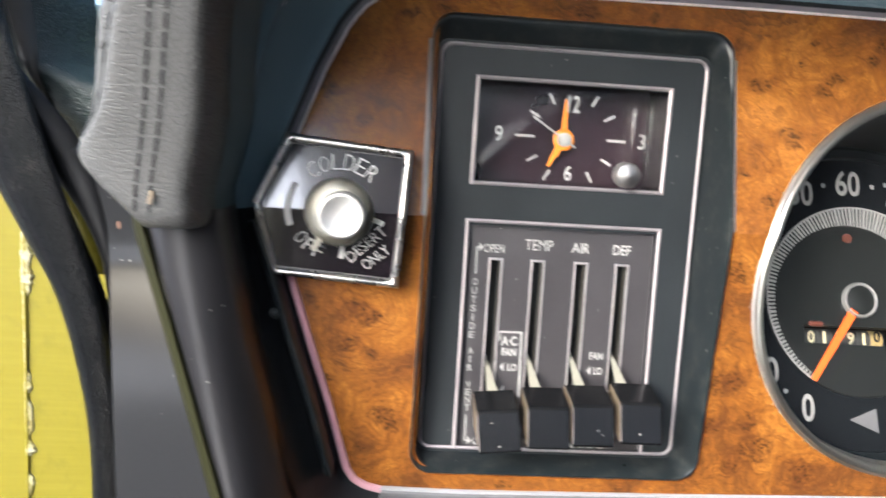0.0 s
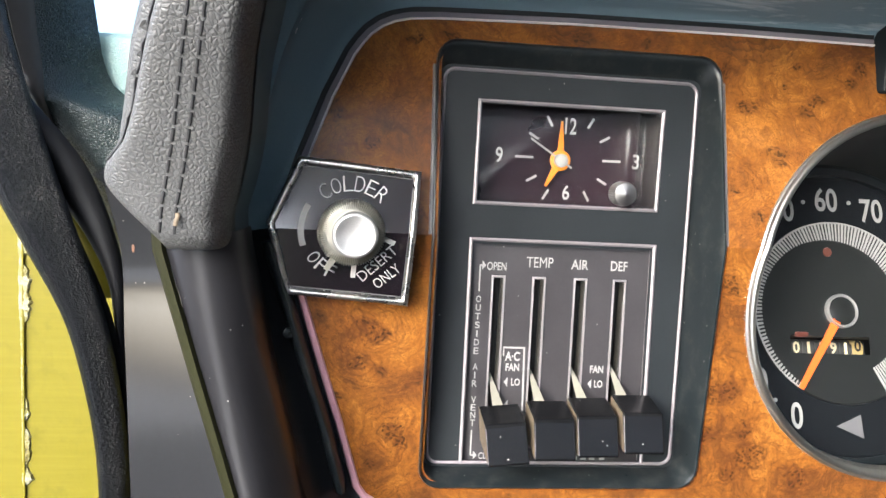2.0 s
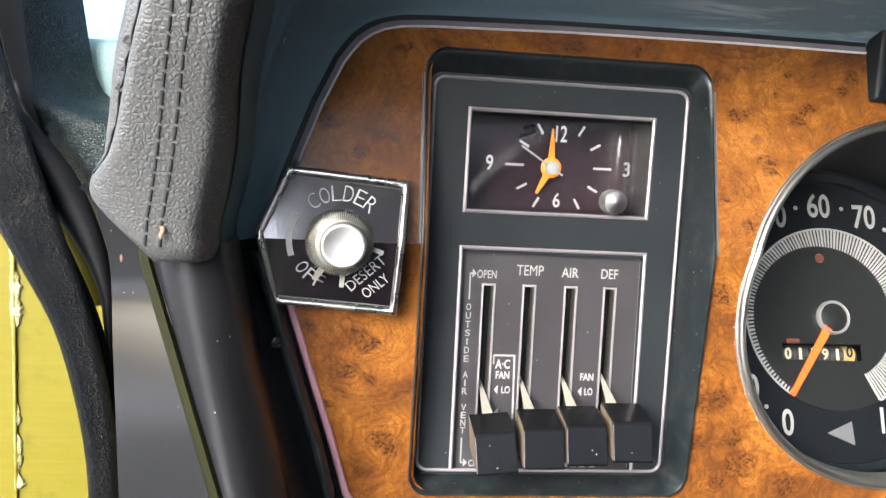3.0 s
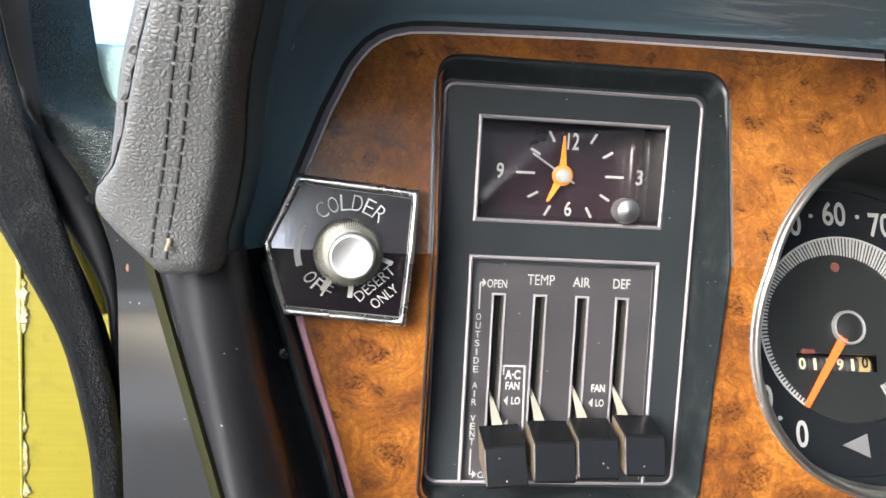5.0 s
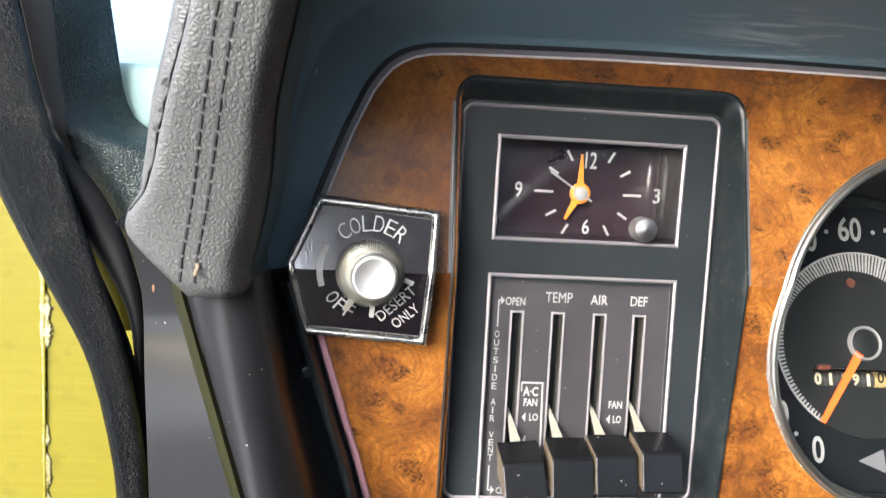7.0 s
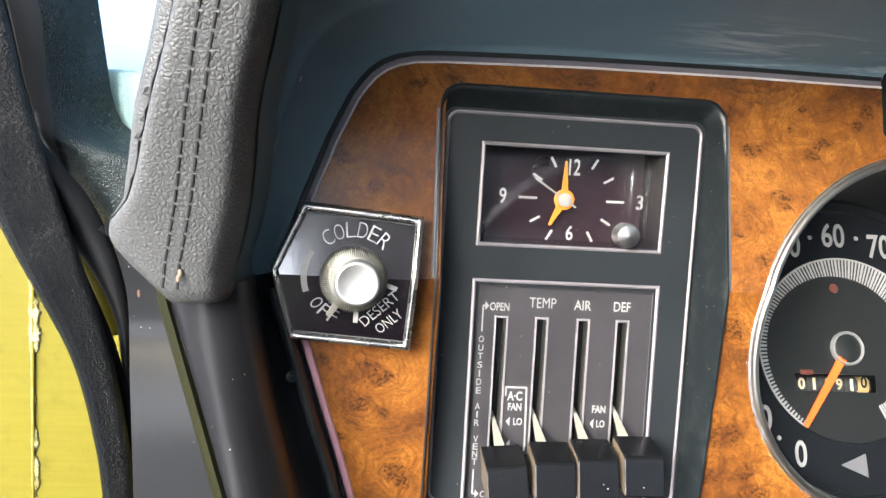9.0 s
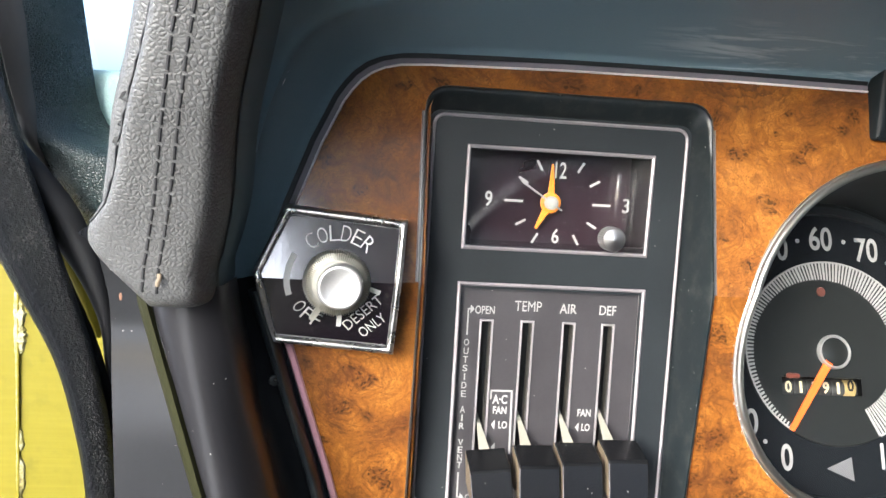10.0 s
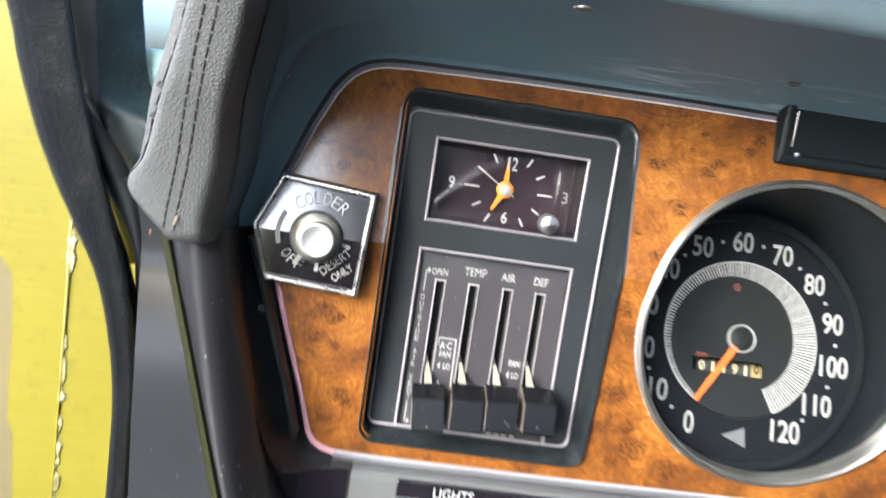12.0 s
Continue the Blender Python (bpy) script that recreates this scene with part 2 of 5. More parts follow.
def pitted_rubber():
    """Old sponge rubber: black, finely pitted, with dust caught in the pits."""
    n = Nodes("rubber_seal")
    pit = n.noise(1700.0, 3.0, 0.7).outputs[0]
    lump = n.noise(620.0, 3.0, 0.6).outputs[0]
    wear = n.noise(60.0, 4.0, 0.6).outputs[0]
    dust = n.math("MULTIPLY", n.math("SUBTRACT", n.math("MULTIPLY", pit, wear), 0.33, clamp=True), 7.0, clamp=True)
    col = n.mix(wear, (0.0022, 0.0026, 0.0030), (0.0055, 0.0060, 0.0064))
    col = n.mix(n.math("MULTIPLY", dust, 0.7), col, (0.12, 0.115, 0.10))
    n.set(Base_Color=col, Roughness=n.math("ADD", n.math("MULTIPLY", wear, 0.25), 0.22), Specular_IOR_Level=0.17)
    n.bump(n.math("ADD", pit, n.math("MULTIPLY", lump, 1.1)), 1.0, 0.0028)
    return n.m


def jamb_paint():
    """Yellow body paint sprayed over brushed filler: long faint sanding lines and small runs."""
    n = Nodes("yellow_paint")
    a = n.noise(14.0, 4.0).outputs[0]
    streak = n.t.nodes.new("ShaderNodeMapping")
    streak.inputs["Scale"].default_value = (16.0, 16.0, 420.0)
    streak.inputs["Rotation"].default_value = (0.0, 0.03, 0.0)
    n.link(n.pos, streak.inputs["Vector"])
    s = n.noise(1.0, 5.0, 0.65, streak.outputs[0], 0.3).outputs[0]
    spot = n.noise(130.0, 4.0, 0.6).outputs[0]
    col = n.mix(a, (0.094, 0.081, 0.004), (0.122, 0.104, 0.005))
    col = n.mix(n.math("MULTIPLY", n.math("SUBTRACT", s, 0.42, clamp=True), 2.4, clamp=True), col, (0.126, 0.108, 0.008))
    col = n.mix(n.math("MULTIPLY", n.math("SUBTRACT", spot, 0.55, clamp=True), 3.0, clamp=True), col, (0.084, 0.072, 0.004))
    n.set(Base_Color=col, Roughness=n.math("ADD", n.math("MULTIPLY", a, 0.2), 0.3), Specular_IOR_Level=0.2)
    n.bump(n.math("ADD", n.math("MULTIPLY", s, 0.35), n.math("MULTIPLY", spot, 1.4)), 0.12, 0.0010)
    return n.m


def old_sealer():
    """Brittle seam sealer: cream where it is whole, tan and dark where it has flaked."""
    n = Nodes("seam_sealer")
    big = n.noise(210.0, 4.0, 0.7).outputs[0]
    fine = n.noise(1300.0, 3.0, 0.7).outputs[0]
    col = n.ramp(n.math("ADD", n.math("MULTIPLY", big, 0.75), n.math("MULTIPLY", fine, 0.25)), [(0.33, (0.035, 0.026, 0.010)), (0.40, (0.12, 0.10, 0.02)), (0.46, (0.17, 0.15, 0.035)), (0.55, (0.25, 0.235, 0.14))])
    n.set(Base_Color=col, Roughness=0.4)
    n.bump(n.math("ADD", big, fine), 0.8, 0.0012)
    return n.m


def aged_chrome():
    """Bright plating, pitted and slightly yellowed with age."""
    n = Nodes("aged_chrome")
    pit = n.noise(900.0, 4.0, 0.75).outputs[0]
    haze = n.noise(90.0, 4.0, 0.6).outputs[0]
    spot = n.math("MULTIPLY", n.math("SUBTRACT", n.math("MULTIPLY", pit, n.math("ADD", haze, 0.5)), 0.60, clamp=True), 8.0, clamp=True)
    col = n.mix(haze, (0.46, 0.44, 0.41), (0.66, 0.64, 0.61))
    n.set(Base_Color=n.mix(n.math("MULTIPLY", spot, 0.8), col, (0.07, 0.06, 0.05)), Metallic=n.math("SUBTRACT", 1.0, n.math("MULTIPLY", spot, 0.5)))
    n.set(Roughness=n.math("ADD", n.math("MULTIPLY", haze, 0.16), n.math("ADD", 0.20, n.math("MULTIPLY", spot, 0.3))))
    n.bump(pit, 0.12, 0.0003)
    return n.m


def clear_glass(name, tint=(1.0, 1.0, 1.0), rough=0.02, ior=1.45):
    """A thin clear pane: see-through with a mirror-like surface gloss."""
    n = Nodes(name)
    n.t.nodes.remove(n.b)
    out = n.t.nodes["Material Output"]
    tr = n.add("ShaderNodeBsdfTransparent", Color=(*tint, 1.0))
    gl = n.add("ShaderNodeBsdfGlossy", Roughness=rough)
    fr = n.add("ShaderNodeFresnel", IOR=ior)
    mx = n.t.nodes.new("ShaderNodeMixShader")
    n.link(fr.outputs[0], mx.inputs[0])
    n.link(tr.outputs[0], mx.inputs[1])
    n.link(gl.outputs[0], mx.inputs[2])
    n.link(mx.outputs[0], out.inputs["Surface"])
    return n.m


# burl eyes: x, z, radius
KNOTS = [(128, 46, 5), (124, 42, 4), (101, 43, 5), (141, 55, 4), (117, 51, 2.5), (40, 64, 5), (62, 63, 3), (112, 26, 5), (114, 22, 3), (104, 4, 4), (96, -22, 7), (94, 12, 3),
         (-36, -41, 6), (-38, -54, 6), (-31, -45, 4), (-29, -57, 3), (-24, -79, 7), (-21, -83, 5), (-30, -92, 4), (-45, -68, 3), (98, -62, 9), (112, -88, 11), (104, -96, 6), (93, -80, 6), (108, -78, 5),
         (132, -97, 8), (20, -106, 4), (62, -106, 4), (-8, 62, 5), (-22, 59, 4), (-48, 32, 5), (-36, 22, 4), (146, 60, 5), (93, 56, 4), (122, 60, 3), (-52, -38, 3)]
M_WOOD = burl_wood()
M_AGED = aged_chrome()
M_CHROME = plain("chrome", (0.78, 0.77, 0.78), 0.16, 1.0, 0.15, 300.0, 0.05)
M_LINE = plain("bright_line", (0.26, 0.24, 0.25), 0.40, 0.6, 0.35, 300.0, 0.05)
M_CAP = plain("polished_cap", (0.44, 0.44, 0.43), 0.42, 0.8, 0.45, 420.0, 0.18)
M_STEEL = plain("dull_steel", (0.50, 0.49, 0.48), 0.3, 1.0, 0.2, 300.0, 0.1)
M_WORN = plain("worn_chrome", (0.34, 0.33, 0.285), 0.32, 0.85, 0.4, 500.0, 0.15)
M_PINK = plain("pinkish_trim", (0.42, 0.235, 0.27), 0.40, 0.2, 0.2, 300.0, 0.05)
M_EDGE = plain("bright_edge", (0.74, 0.69, 0.70), 0.35, 0.1, 0.15, 200.0, 0.05)
M_LOWEDGE = plain("lower_edge_line", (0.25, 0.255, 0.27), 0.35, 0.3, 0.25, 200.0, 0.05)
M_LOWTRIM = plain("satin_lower_trim", (0.10, 0.10, 0.105), 0.4, 0.3, 0.3, 200.0, 0.05)
M_LIPEDGE = plain("lit_lip_grey", (0.13, 0.125, 0.125), 0.35, 0.3, 0.3, 300.0, 0.06)
M_BAND = plain("pillar_finisher", (0.044, 0.041, 0.037), 0.5, 0.0, 0.3, 120.0, 0.1, spec=0.3)
M_RUST = plain("rust_stain", (0.10, 0.045, 0.022), 0.8, 0.0, 0.6, 600.0, 0.4)
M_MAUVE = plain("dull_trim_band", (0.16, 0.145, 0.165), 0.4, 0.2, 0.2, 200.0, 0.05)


def dusty_black():
    """Satin black moulding with greyish dust rubbed into patches and a few pale specks."""
    n = Nodes("satin_black_plastic")
    wide = n.noise(150.0, 6.0, 0.7).outputs[0]
    fine = n.noise(1100.0, 3.0, 0.6).outputs[0]
    col = n.mix(wide, (0.0050, 0.0068, 0.0078), (0.0098, 0.0122, 0.0136))
    film = n.math("MULTIPLY", n.math("MULTIPLY", n.math("SUBTRACT", wide, 0.50, clamp=True), 5.0, clamp=True), n.math("MULTIPLY", fine, 0.9))
    col = n.mix(n.math("MULTIPLY", film, 0.4), col, (0.070, 0.070, 0.060))
    v = n.add("ShaderNodeTexVoronoi", Vector=n.pos, Scale=300.0, Randomness=1.0)
    speck = n.math("MULTIPLY", n.math("LESS_THAN", v.outputs["Distance"], 0.07), n.math("GREATER_THAN", n.noise(90.0).outputs[0], 0.55))
    col = n.mix(n.math("MULTIPLY", speck, 0.5), col, (0.40, 0.38, 0.34))
    n.set(Base_Color=col, Roughness=n.math("ADD", n.math("MULTIPLY", wide, 0.3), 0.18), Specular_IOR_Level=0.33)
    n.bump(fine, 0.06, 0.0003)
    return n.m


M_BEZEL = dusty_black()
M_VENT = plain("vent_black_plastic", (0.0050, 0.0075, 0.0090), 0.5, 0.0, 0.3, 160.0, 0.05, spec=0.2)
M_FACE = plain("charcoal_face", (0.0112, 0.0132, 0.0152), 0.45, 0.0, 0.45, 260.0, 0.08, dust=0.05, spec=0.26)
M_PLATE = plain("heater_plate", (0.027, 0.0252, 0.0272), 0.36, 0.0, 0.6, 300.0, 0.10, dust=0.06)
M_GLOSS = plain("gloss_black", (0.008, 0.007, 0.009), 0.06, 0.0, 0.3, 120.0, 0.0, 0.6, dust=0.03)
def smeared_gloss():
    """Gloss black plastic with grime, fine scratches and finger smears."""
    n = Nodes("smeared_gloss_black")
    grime = n.noise(55.0, 5.0, 0.7).outputs[0]
    fine = n.noise(900.0, 3.0, 0.7).outputs[0]
    dirt = n.math("MULTIPLY", n.math("SUBTRACT", n.math("MULTIPLY", grime, fine), 0.35, clamp=True), 3.0, clamp=True)
    n.set(Base_Color=n.mix(dirt, (0.004, 0.0025, 0.004), (0.20, 0.18, 0.15)), Specular_IOR_Level=0.8, Coat_Weight=1.0, Coat_Roughness=0.07, Coat_IOR=1.58)
    st = n.t.nodes.new("ShaderNodeMapping")
    st.inputs["Scale"].default_value = (900.0, 900.0, 60.0)
    st.inputs["Rotation"].default_value = (0.0, 0.6, 0.0)
    n.link(n.pos, st.inputs["Vector"])
    scratch = n.noise(1.0, 4.0, 0.7, st.outputs[0]).outputs[0]
    n.set(Roughness=n.math("ADD", n.math("MULTIPLY", grime, 0.14), n.math("MULTIPLY", scratch, 0.09)))
    n.bump(n.math("ADD", fine, n.math("MULTIPLY", scratch, 1.5)), 0.10, 0.0002)
    return n.m


M_SMEAR = smeared_gloss()
M_SLOT = plain("slot_edging", (0.33, 0.31, 0.315), 0.35, 0.6, 0.3, 300.0, 0.1)
M_RING = plain("polished_ring", (0.52, 0.515, 0.475), 0.31, 1.0, 0.2, 300.0, 0.08)
M_KNOB = plain("knob_black", (0.0042, 0.0043, 0.0048), 0.24, 0.0, 0.6, 260.0, 0.04, dust=0.07, spec=0.2)
M_TANSIDE = plain("worn_tan_plastic", (0.105, 0.080, 0.052), 0.45, 0.0, 0.8, 700.0, 0.3)
M_WALL = plain("stained_slot_wall", (0.028, 0.026, 0.022), 0.5, 0.0, 1.0, 600.0, 0.4)
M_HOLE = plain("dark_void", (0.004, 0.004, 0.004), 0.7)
def hood_vinyl():
    """Blue-grey vinyl, rubbed pale in long streaks where it meets the veneer."""
    n = Nodes("dash_vinyl")
    big = n.noise(16.0, 4.0).outputs[0]
    fine = n.noise(1100.0, 3.0).outputs[0]
    col = n.mix(n.math("ADD", n.math("MULTIPLY", big, 0.8), n.math("MULTIPLY", fine, 0.2)), (0.096, 0.148, 0.182), (0.150, 0.208, 0.244))
    sep = n.add("ShaderNodeSeparateXYZ", Vector=n.pos)
    st = n.t.nodes.new("ShaderNodeMapping")
    st.inputs["Scale"].default_value = (22.0, 160.0, 160.0)
    n.link(n.pos, st.inputs["Vector"])
    rub = n.noise(1.0, 5.0, 0.65, st.outputs[0], 0.6).outputs[0]
    where = n.math("MULTIPLY", n.math("SUBTRACT", sep.outputs["X"], 0.055), 30.0, clamp=True)
    where = n.math("MULTIPLY", where, n.math("MULTIPLY", n.math("ADD", sep.outputs["Y"], 0.036), 70.0, clamp=True))
    rub = n.math("MULTIPLY", n.math("MULTIPLY", n.math("SUBTRACT", rub, 0.53, clamp=True), 9.0, clamp=True), where)
    col = n.mix(n.math("MULTIPLY", rub, 0.6), col, (0.38, 0.43, 0.47))
    n.set(Base_Color=col, Roughness=n.math("ADD", n.math("MULTIPLY", big, 0.2), 0.42), Specular_IOR_Level=0.25)
    n.bump(n.math("ADD", fine, n.math("MULTIPLY", big, 6.0)), 0.12, 0.0004)
    return n.m


M_HOOD = hood_vinyl()
M_POST = plain("post_plastic", (0.0100, 0.0098, 0.0110), 0.32, 0.0, 0.4, 90.0, 0.06, dust=0.075, spec=0.32)
M_FLANK = plain("flank_vinyl", (0.080, 0.110, 0.122), 0.5, 0.0, 0.3, 120.0, 0.08, spec=0.15)
M_CHEEK = plain("cheek_plastic", (0.0100, 0.0112, 0.0125), 0.5, 0.0, 0.3, 90.0, 0.06, dust=0.03, spec=0.25)
M_GREY = plain("kick_panel_plastic", (0.0122, 0.0125, 0.0134), 0.11, 0.0, 0.35, 120.0, 0.02, dust=0.05, spec=0.32)
M_LOWGREY = plain("switch_panel_grey", (0.075, 0.075, 0.075), 0.3, 0.0, 0.2, 90.0, 0.05, dust=0.04)
M_OLIVE = plain("olive_edge", (0.0105, 0.0107, 0.0036), 0.6, 0.0, 0.3, 300.0, 0.2, spec=0.08)
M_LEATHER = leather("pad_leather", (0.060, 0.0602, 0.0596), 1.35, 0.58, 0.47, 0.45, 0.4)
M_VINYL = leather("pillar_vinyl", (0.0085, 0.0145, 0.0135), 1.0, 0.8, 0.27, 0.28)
M_SILLVINYL = leather("sill_vinyl", (0.25, 0.36, 0.31), 1.1, 0.5, 0.4, 0.5, 0.8)
M_PADTOP = leather("dash_pad_vinyl", (0.036, 0.052, 0.060), 0.6, 0.2, 0.5)
M_RUBBER = pitted_rubber()
M_LIP = plain("lip_rubber", (0.0035, 0.0036, 0.0040), 0.5, 0.0, 0.4, 300.0, 0.3, spec=0.2)
M_THREAD = plain("black_thread", (0.006, 0.006, 0.007), 0.8)
M_BROWNTHREAD = plain("brown_thread", (0.11, 0.085, 0.055), 0.8, 0.0, 0.4, 300.0, 0.4)
M_YELLOW = jamb_paint()
M_SEALER = old_sealer()
M_WHITE = plain("white_print", (0.245, 0.245, 0.237), 0.5, 0.0, 0.25)
M_FADED = plain("faded_print", (0.36, 0.36, 0.35), 0.5, 0.0, 0.2)
M_NUM = plain("white_numerals", (0.31, 0.31, 0.297), 0.5, 0.0, 0.15)
M_ORANGE = plain("orange_pointer", (0.80, 0.24, 0.010), 0.45, 0.0, 0.1)
M_RED = plain("red_pointer", (0.80, 0.115, 0.012), 0.4, 0.0, 0.1)
M_CREAM = plain("cream_plastic", (0.185, 0.178, 0.145), 0.4, 0.0, 0.35, 300.0, 0.1)
M_DIAL = plain("dial_black", (0.005, 0.006, 0.0075), 0.55, 0.0, 0.2, spec=0.12)
M_DISC = plain("dial_grey", (0.0105, 0.0115, 0.0115), 0.30, 0.0, 0.2, spec=0.35)
M_HOUSE = plain("housing_grey", (0.0065, 0.0085, 0.0098), 0.45, 0.0, 0.2, spec=0.25)
M_SCALE = plain("scale_silver", (0.32, 0.32, 0.31), 0.4, 0.2, 0.15)
M_TRI = plain("grey_print", (0.10, 0.10, 0.105), 0.5)
M_DRUM = plain("drum_yellow", (0.40, 0.30, 0.12), 0.5)
M_DRUMGREY = plain("drum_grey", (0.045, 0.046, 0.046), 0.5, 0.0, 0.2)
M_DRUMTXT = plain("drum_cream", (0.62, 0.56, 0.36), 0.5)
M_CLOCK = plain("clock_dial", (0.017, 0.008, 0.012), 0.3, 0.0, 0.3)
M_BROWN = plain("brown_lens", (0.10, 0.035, 0.025), 0.3)
M_GLASS = clear_glass("clear_lens")
M_CLOCKLENS = clear_glass("clock_lens", rough=0.24, ior=1.38)
M_MINT = plain("cowl_mint", (0.26, 0.36, 0.30), 0.45, 0.0, 0.1)
M_TAN = plain("underbody_tan", (0.070, 0.054, 0.014), 0.7, 0.0, 0.5, 120.0, 0.2)
M_CLOTH = plain("headliner_cloth", (0.030, 0.030, 0.032), 0.9, 0.0, 0.2)
M_LINER = plain("light_headliner", (0.80, 0.79, 0.77), 0.9, 0.0, 0.06)
M_SEAT = leather("seat_vinyl", (0.006, 0.006, 0.0065), 3.0, 0.4, 0.8, 0.15)
M_CARPET = plain("carpet", (0.020, 0.018, 0.017), 1.0, 0.0, 0.4, 400.0, 0.5)
M_CONCRETE = plain("concrete", (0.52, 0.51, 0.48), 0.9, 0.0, 0.3, 60.0, 0.4)


# ---- builders ----
def P3(x, y, z):
    return Vector((x / 1000, y / 1000, (900 + z) / 1000))


def thing(name, at, label, category, group="", kind=""):
    ob = new(name)
    ob.empty_display_size = 0.01
    ob.location = P3(*at)
    return tagged(ob, label, category, group, kind)


def part(name, bm, material, parent=None, label="", smooth=None):
    """One mesh object under a thing or under a part."""
    me = bpy.data.meshes.new(name)
    bmesh.ops.recalc_face_normals(bm, faces=bm.faces)
    bm.to_mesh(me)
    bm.free()
    me.materials.append(material)
    if smooth:
        me.shade_smooth()
        me.set_sharp_from_angle(angle=radians(smooth))
    ob = new(name, me)
    if parent:
        ob.parent = parent
        top = parent
        while top.parent:
            top = top.parent
        ob.matrix_parent_inverse = Matrix.Translation(-Vector(top.location)) if parent == top else Matrix()
    if label:
        tagged(ob, label)
    return ob


def fill_rows(bm, rows, closed_u=False, closed_v=False):
    """Quads between rows of points."""
    vs = [[bm.verts.new(p) for p in r] for r in rows]
    n = len(vs[0])
    for i in range(len(vs) if closed_v else len(vs) - 1):
        a, b = vs[i], vs[(i + 1) % len(vs)]
        for j in range(n if closed_u else n - 1):
            bm.faces.new((a[j], a[(j + 1) % n], b[(j + 1) % n], b[j]))
    return vs


def loft(rows, closed_u=False, cap=False):
    bm = bmesh.new()
    vs = fill_rows(bm, rows, closed_u)
    if cap:
        bm.faces.new(vs[0])
        bm.faces.new(vs[-1])
    return bm


def smooth_path(pts, per=6):
    """Catmull-Rom through the points."""
    pts = [Vector(p) for p in pts]
    out = []
    for i in range(len(pts) - 1):
        a, b = pts[i], pts[i + 1]
        p0 = pts[i - 1] if i else a + (a - b)
        p3 = pts[i + 2] if i + 2 < len(pts) else b + (b - a)
        for k in range(per):
            t = k / per
            out.append(0.5 * (2 * a + (b - p0) * t + (2 * p0 - 5 * a + 4 * b - p3) * t * t + (3 * a - p0 - 3 * b + p3) * t ** 3))
    return out + [pts[-1]]


def round_rect(x0, x1, z0, z1, r, n=6):
    out = []
    for cx, cz, a0 in ((x1 - r, z1 - r, 0), (x0 + r, z1 - r, 90), (x0 + r, z0 + r, 180), (x1 - r, z0 + r, 270)):
        for k in range(n + 1):
            a = radians(a0 + 90 * k / n)
            out.append((cx + r * math.cos(a), cz + r * math.sin(a)))
    return out


def crease_sides(loop, z0, k=8):
    """Splits the two upright sides of a rounded rectangle evenly above and below the height z0."""
    out = []
    n = len(loop)
    for i, a in enumerate(loop):
        b = loop[(i + 1) % n]
        out.append(a)
        if (a[1] - z0) * (b[1] - z0) < 0:
            for p, q, m in ((a[1], z0, k), (z0, b[1], k)):
                for j in range(m):
                    if p == a[1] and j == 0:
                        continue
                    z = p + (q - p) * j / m
                    out.append((a[0] + (b[0] - a[0]) * (z - a[1]) / (b[1] - a[1]), z))
    return out


def offsets(path, closed):
    """In-plane normals (to the left of the way) with mitres."""
    n = len(path)
    res = []
    for i in range(n):
        a = path[(i - 1) % n] if closed or i else None
        b = path[(i + 1) % n] if closed or i < n - 1 else None
        p = path[i]
        d1 = (Vector(p) - Vector(a)).normalized() if a is not None else None
        d2 = (Vector(b) - Vector(p)).normalized() if b is not None else None
        d1, d2 = d1 or d2, d2 or d1
        m = Vector((-d1.y - d2.y, d1.x + d2.x))
        m.normalize()
        c = max(0.4, m.dot(Vector((-d1.y, d1.x))))
        res.append(m / c)
    return res


def strip(path, profile, depth, closed=True):
    """A moulding along a path of (x, z): profile rows are (offset to the left, height proud of the surface), depth gives y of the surface at (x, z)."""
    path = [Vector(p) for p in path]
    nor = offsets(path, closed)
    rows = []
    for p, m in zip(path, nor):
        row = []
        for o, h in profile:
            q = p + m * o
            row.append(P3(q.x, depth(p.x, p.y) - h, q.y))
        rows.append(row)
    bm = bmesh.new()
    vs = fill_rows(bm, rows, closed_u=True, closed_v=closed)
    if not closed:
        bm.faces.new(vs[0])
        bm.faces.new(vs[-1])
    return bm


def sheet(loops, depth, thick=0.0, cuts=(), rim=True):
    """A plate in x, z with holes: the first loop is the outline. depth gives y."""
    bm = bmesh.new()
    edges = []
    for lp in loops:
        vs = [bm.verts.new((x, 0, z)) for x, z in lp]
        edges += [bm.edges.new((vs[i], vs[(i + 1) % len(vs)])) for i in range(len(vs))]
    bmesh.ops.triangle_fill(bm, edges=edges, use_beauty=True, use_dissolve=False, normal=(0, -1, 0))
    for c in cuts:
        bmesh.ops.bisect_plane(bm, geom=bm.verts[:] + bm.edges[:] + bm.faces[:], plane_co=(0, 0, c), plane_no=(0, 0, 1))
    if thick:
        r = bmesh.ops.extrude_face_region(bm, geom=bm.faces[:])
        for v in r["geom"]:
            if isinstance(v, bmesh.types.BMVert):
                v.co.y = thick
    for v in bm.verts:
        v.co = P3(v.co.x, depth(v.co.x, v.co.z) + v.co.y, v.co.z)
    return bm


def disc_rows(cx, cz, rings, to3, n=48, a0=0.0, a1=360.0):
    """Rings of (radius, lift) round a centre, mapped to space by to3(x, z, lift)."""
    full = abs(a1 - a0) >= 359.9
    k = n if full else n + 1
    rows = []
    for r, h in rings:
        rows.append([to3(cx + r * math.sin(radians(a0 + (a1 - a0) * i / n)), cz + r * math.cos(radians(a0 + (a1 - a0) * i / n)), h) for i in range(k)])
    return rows, full


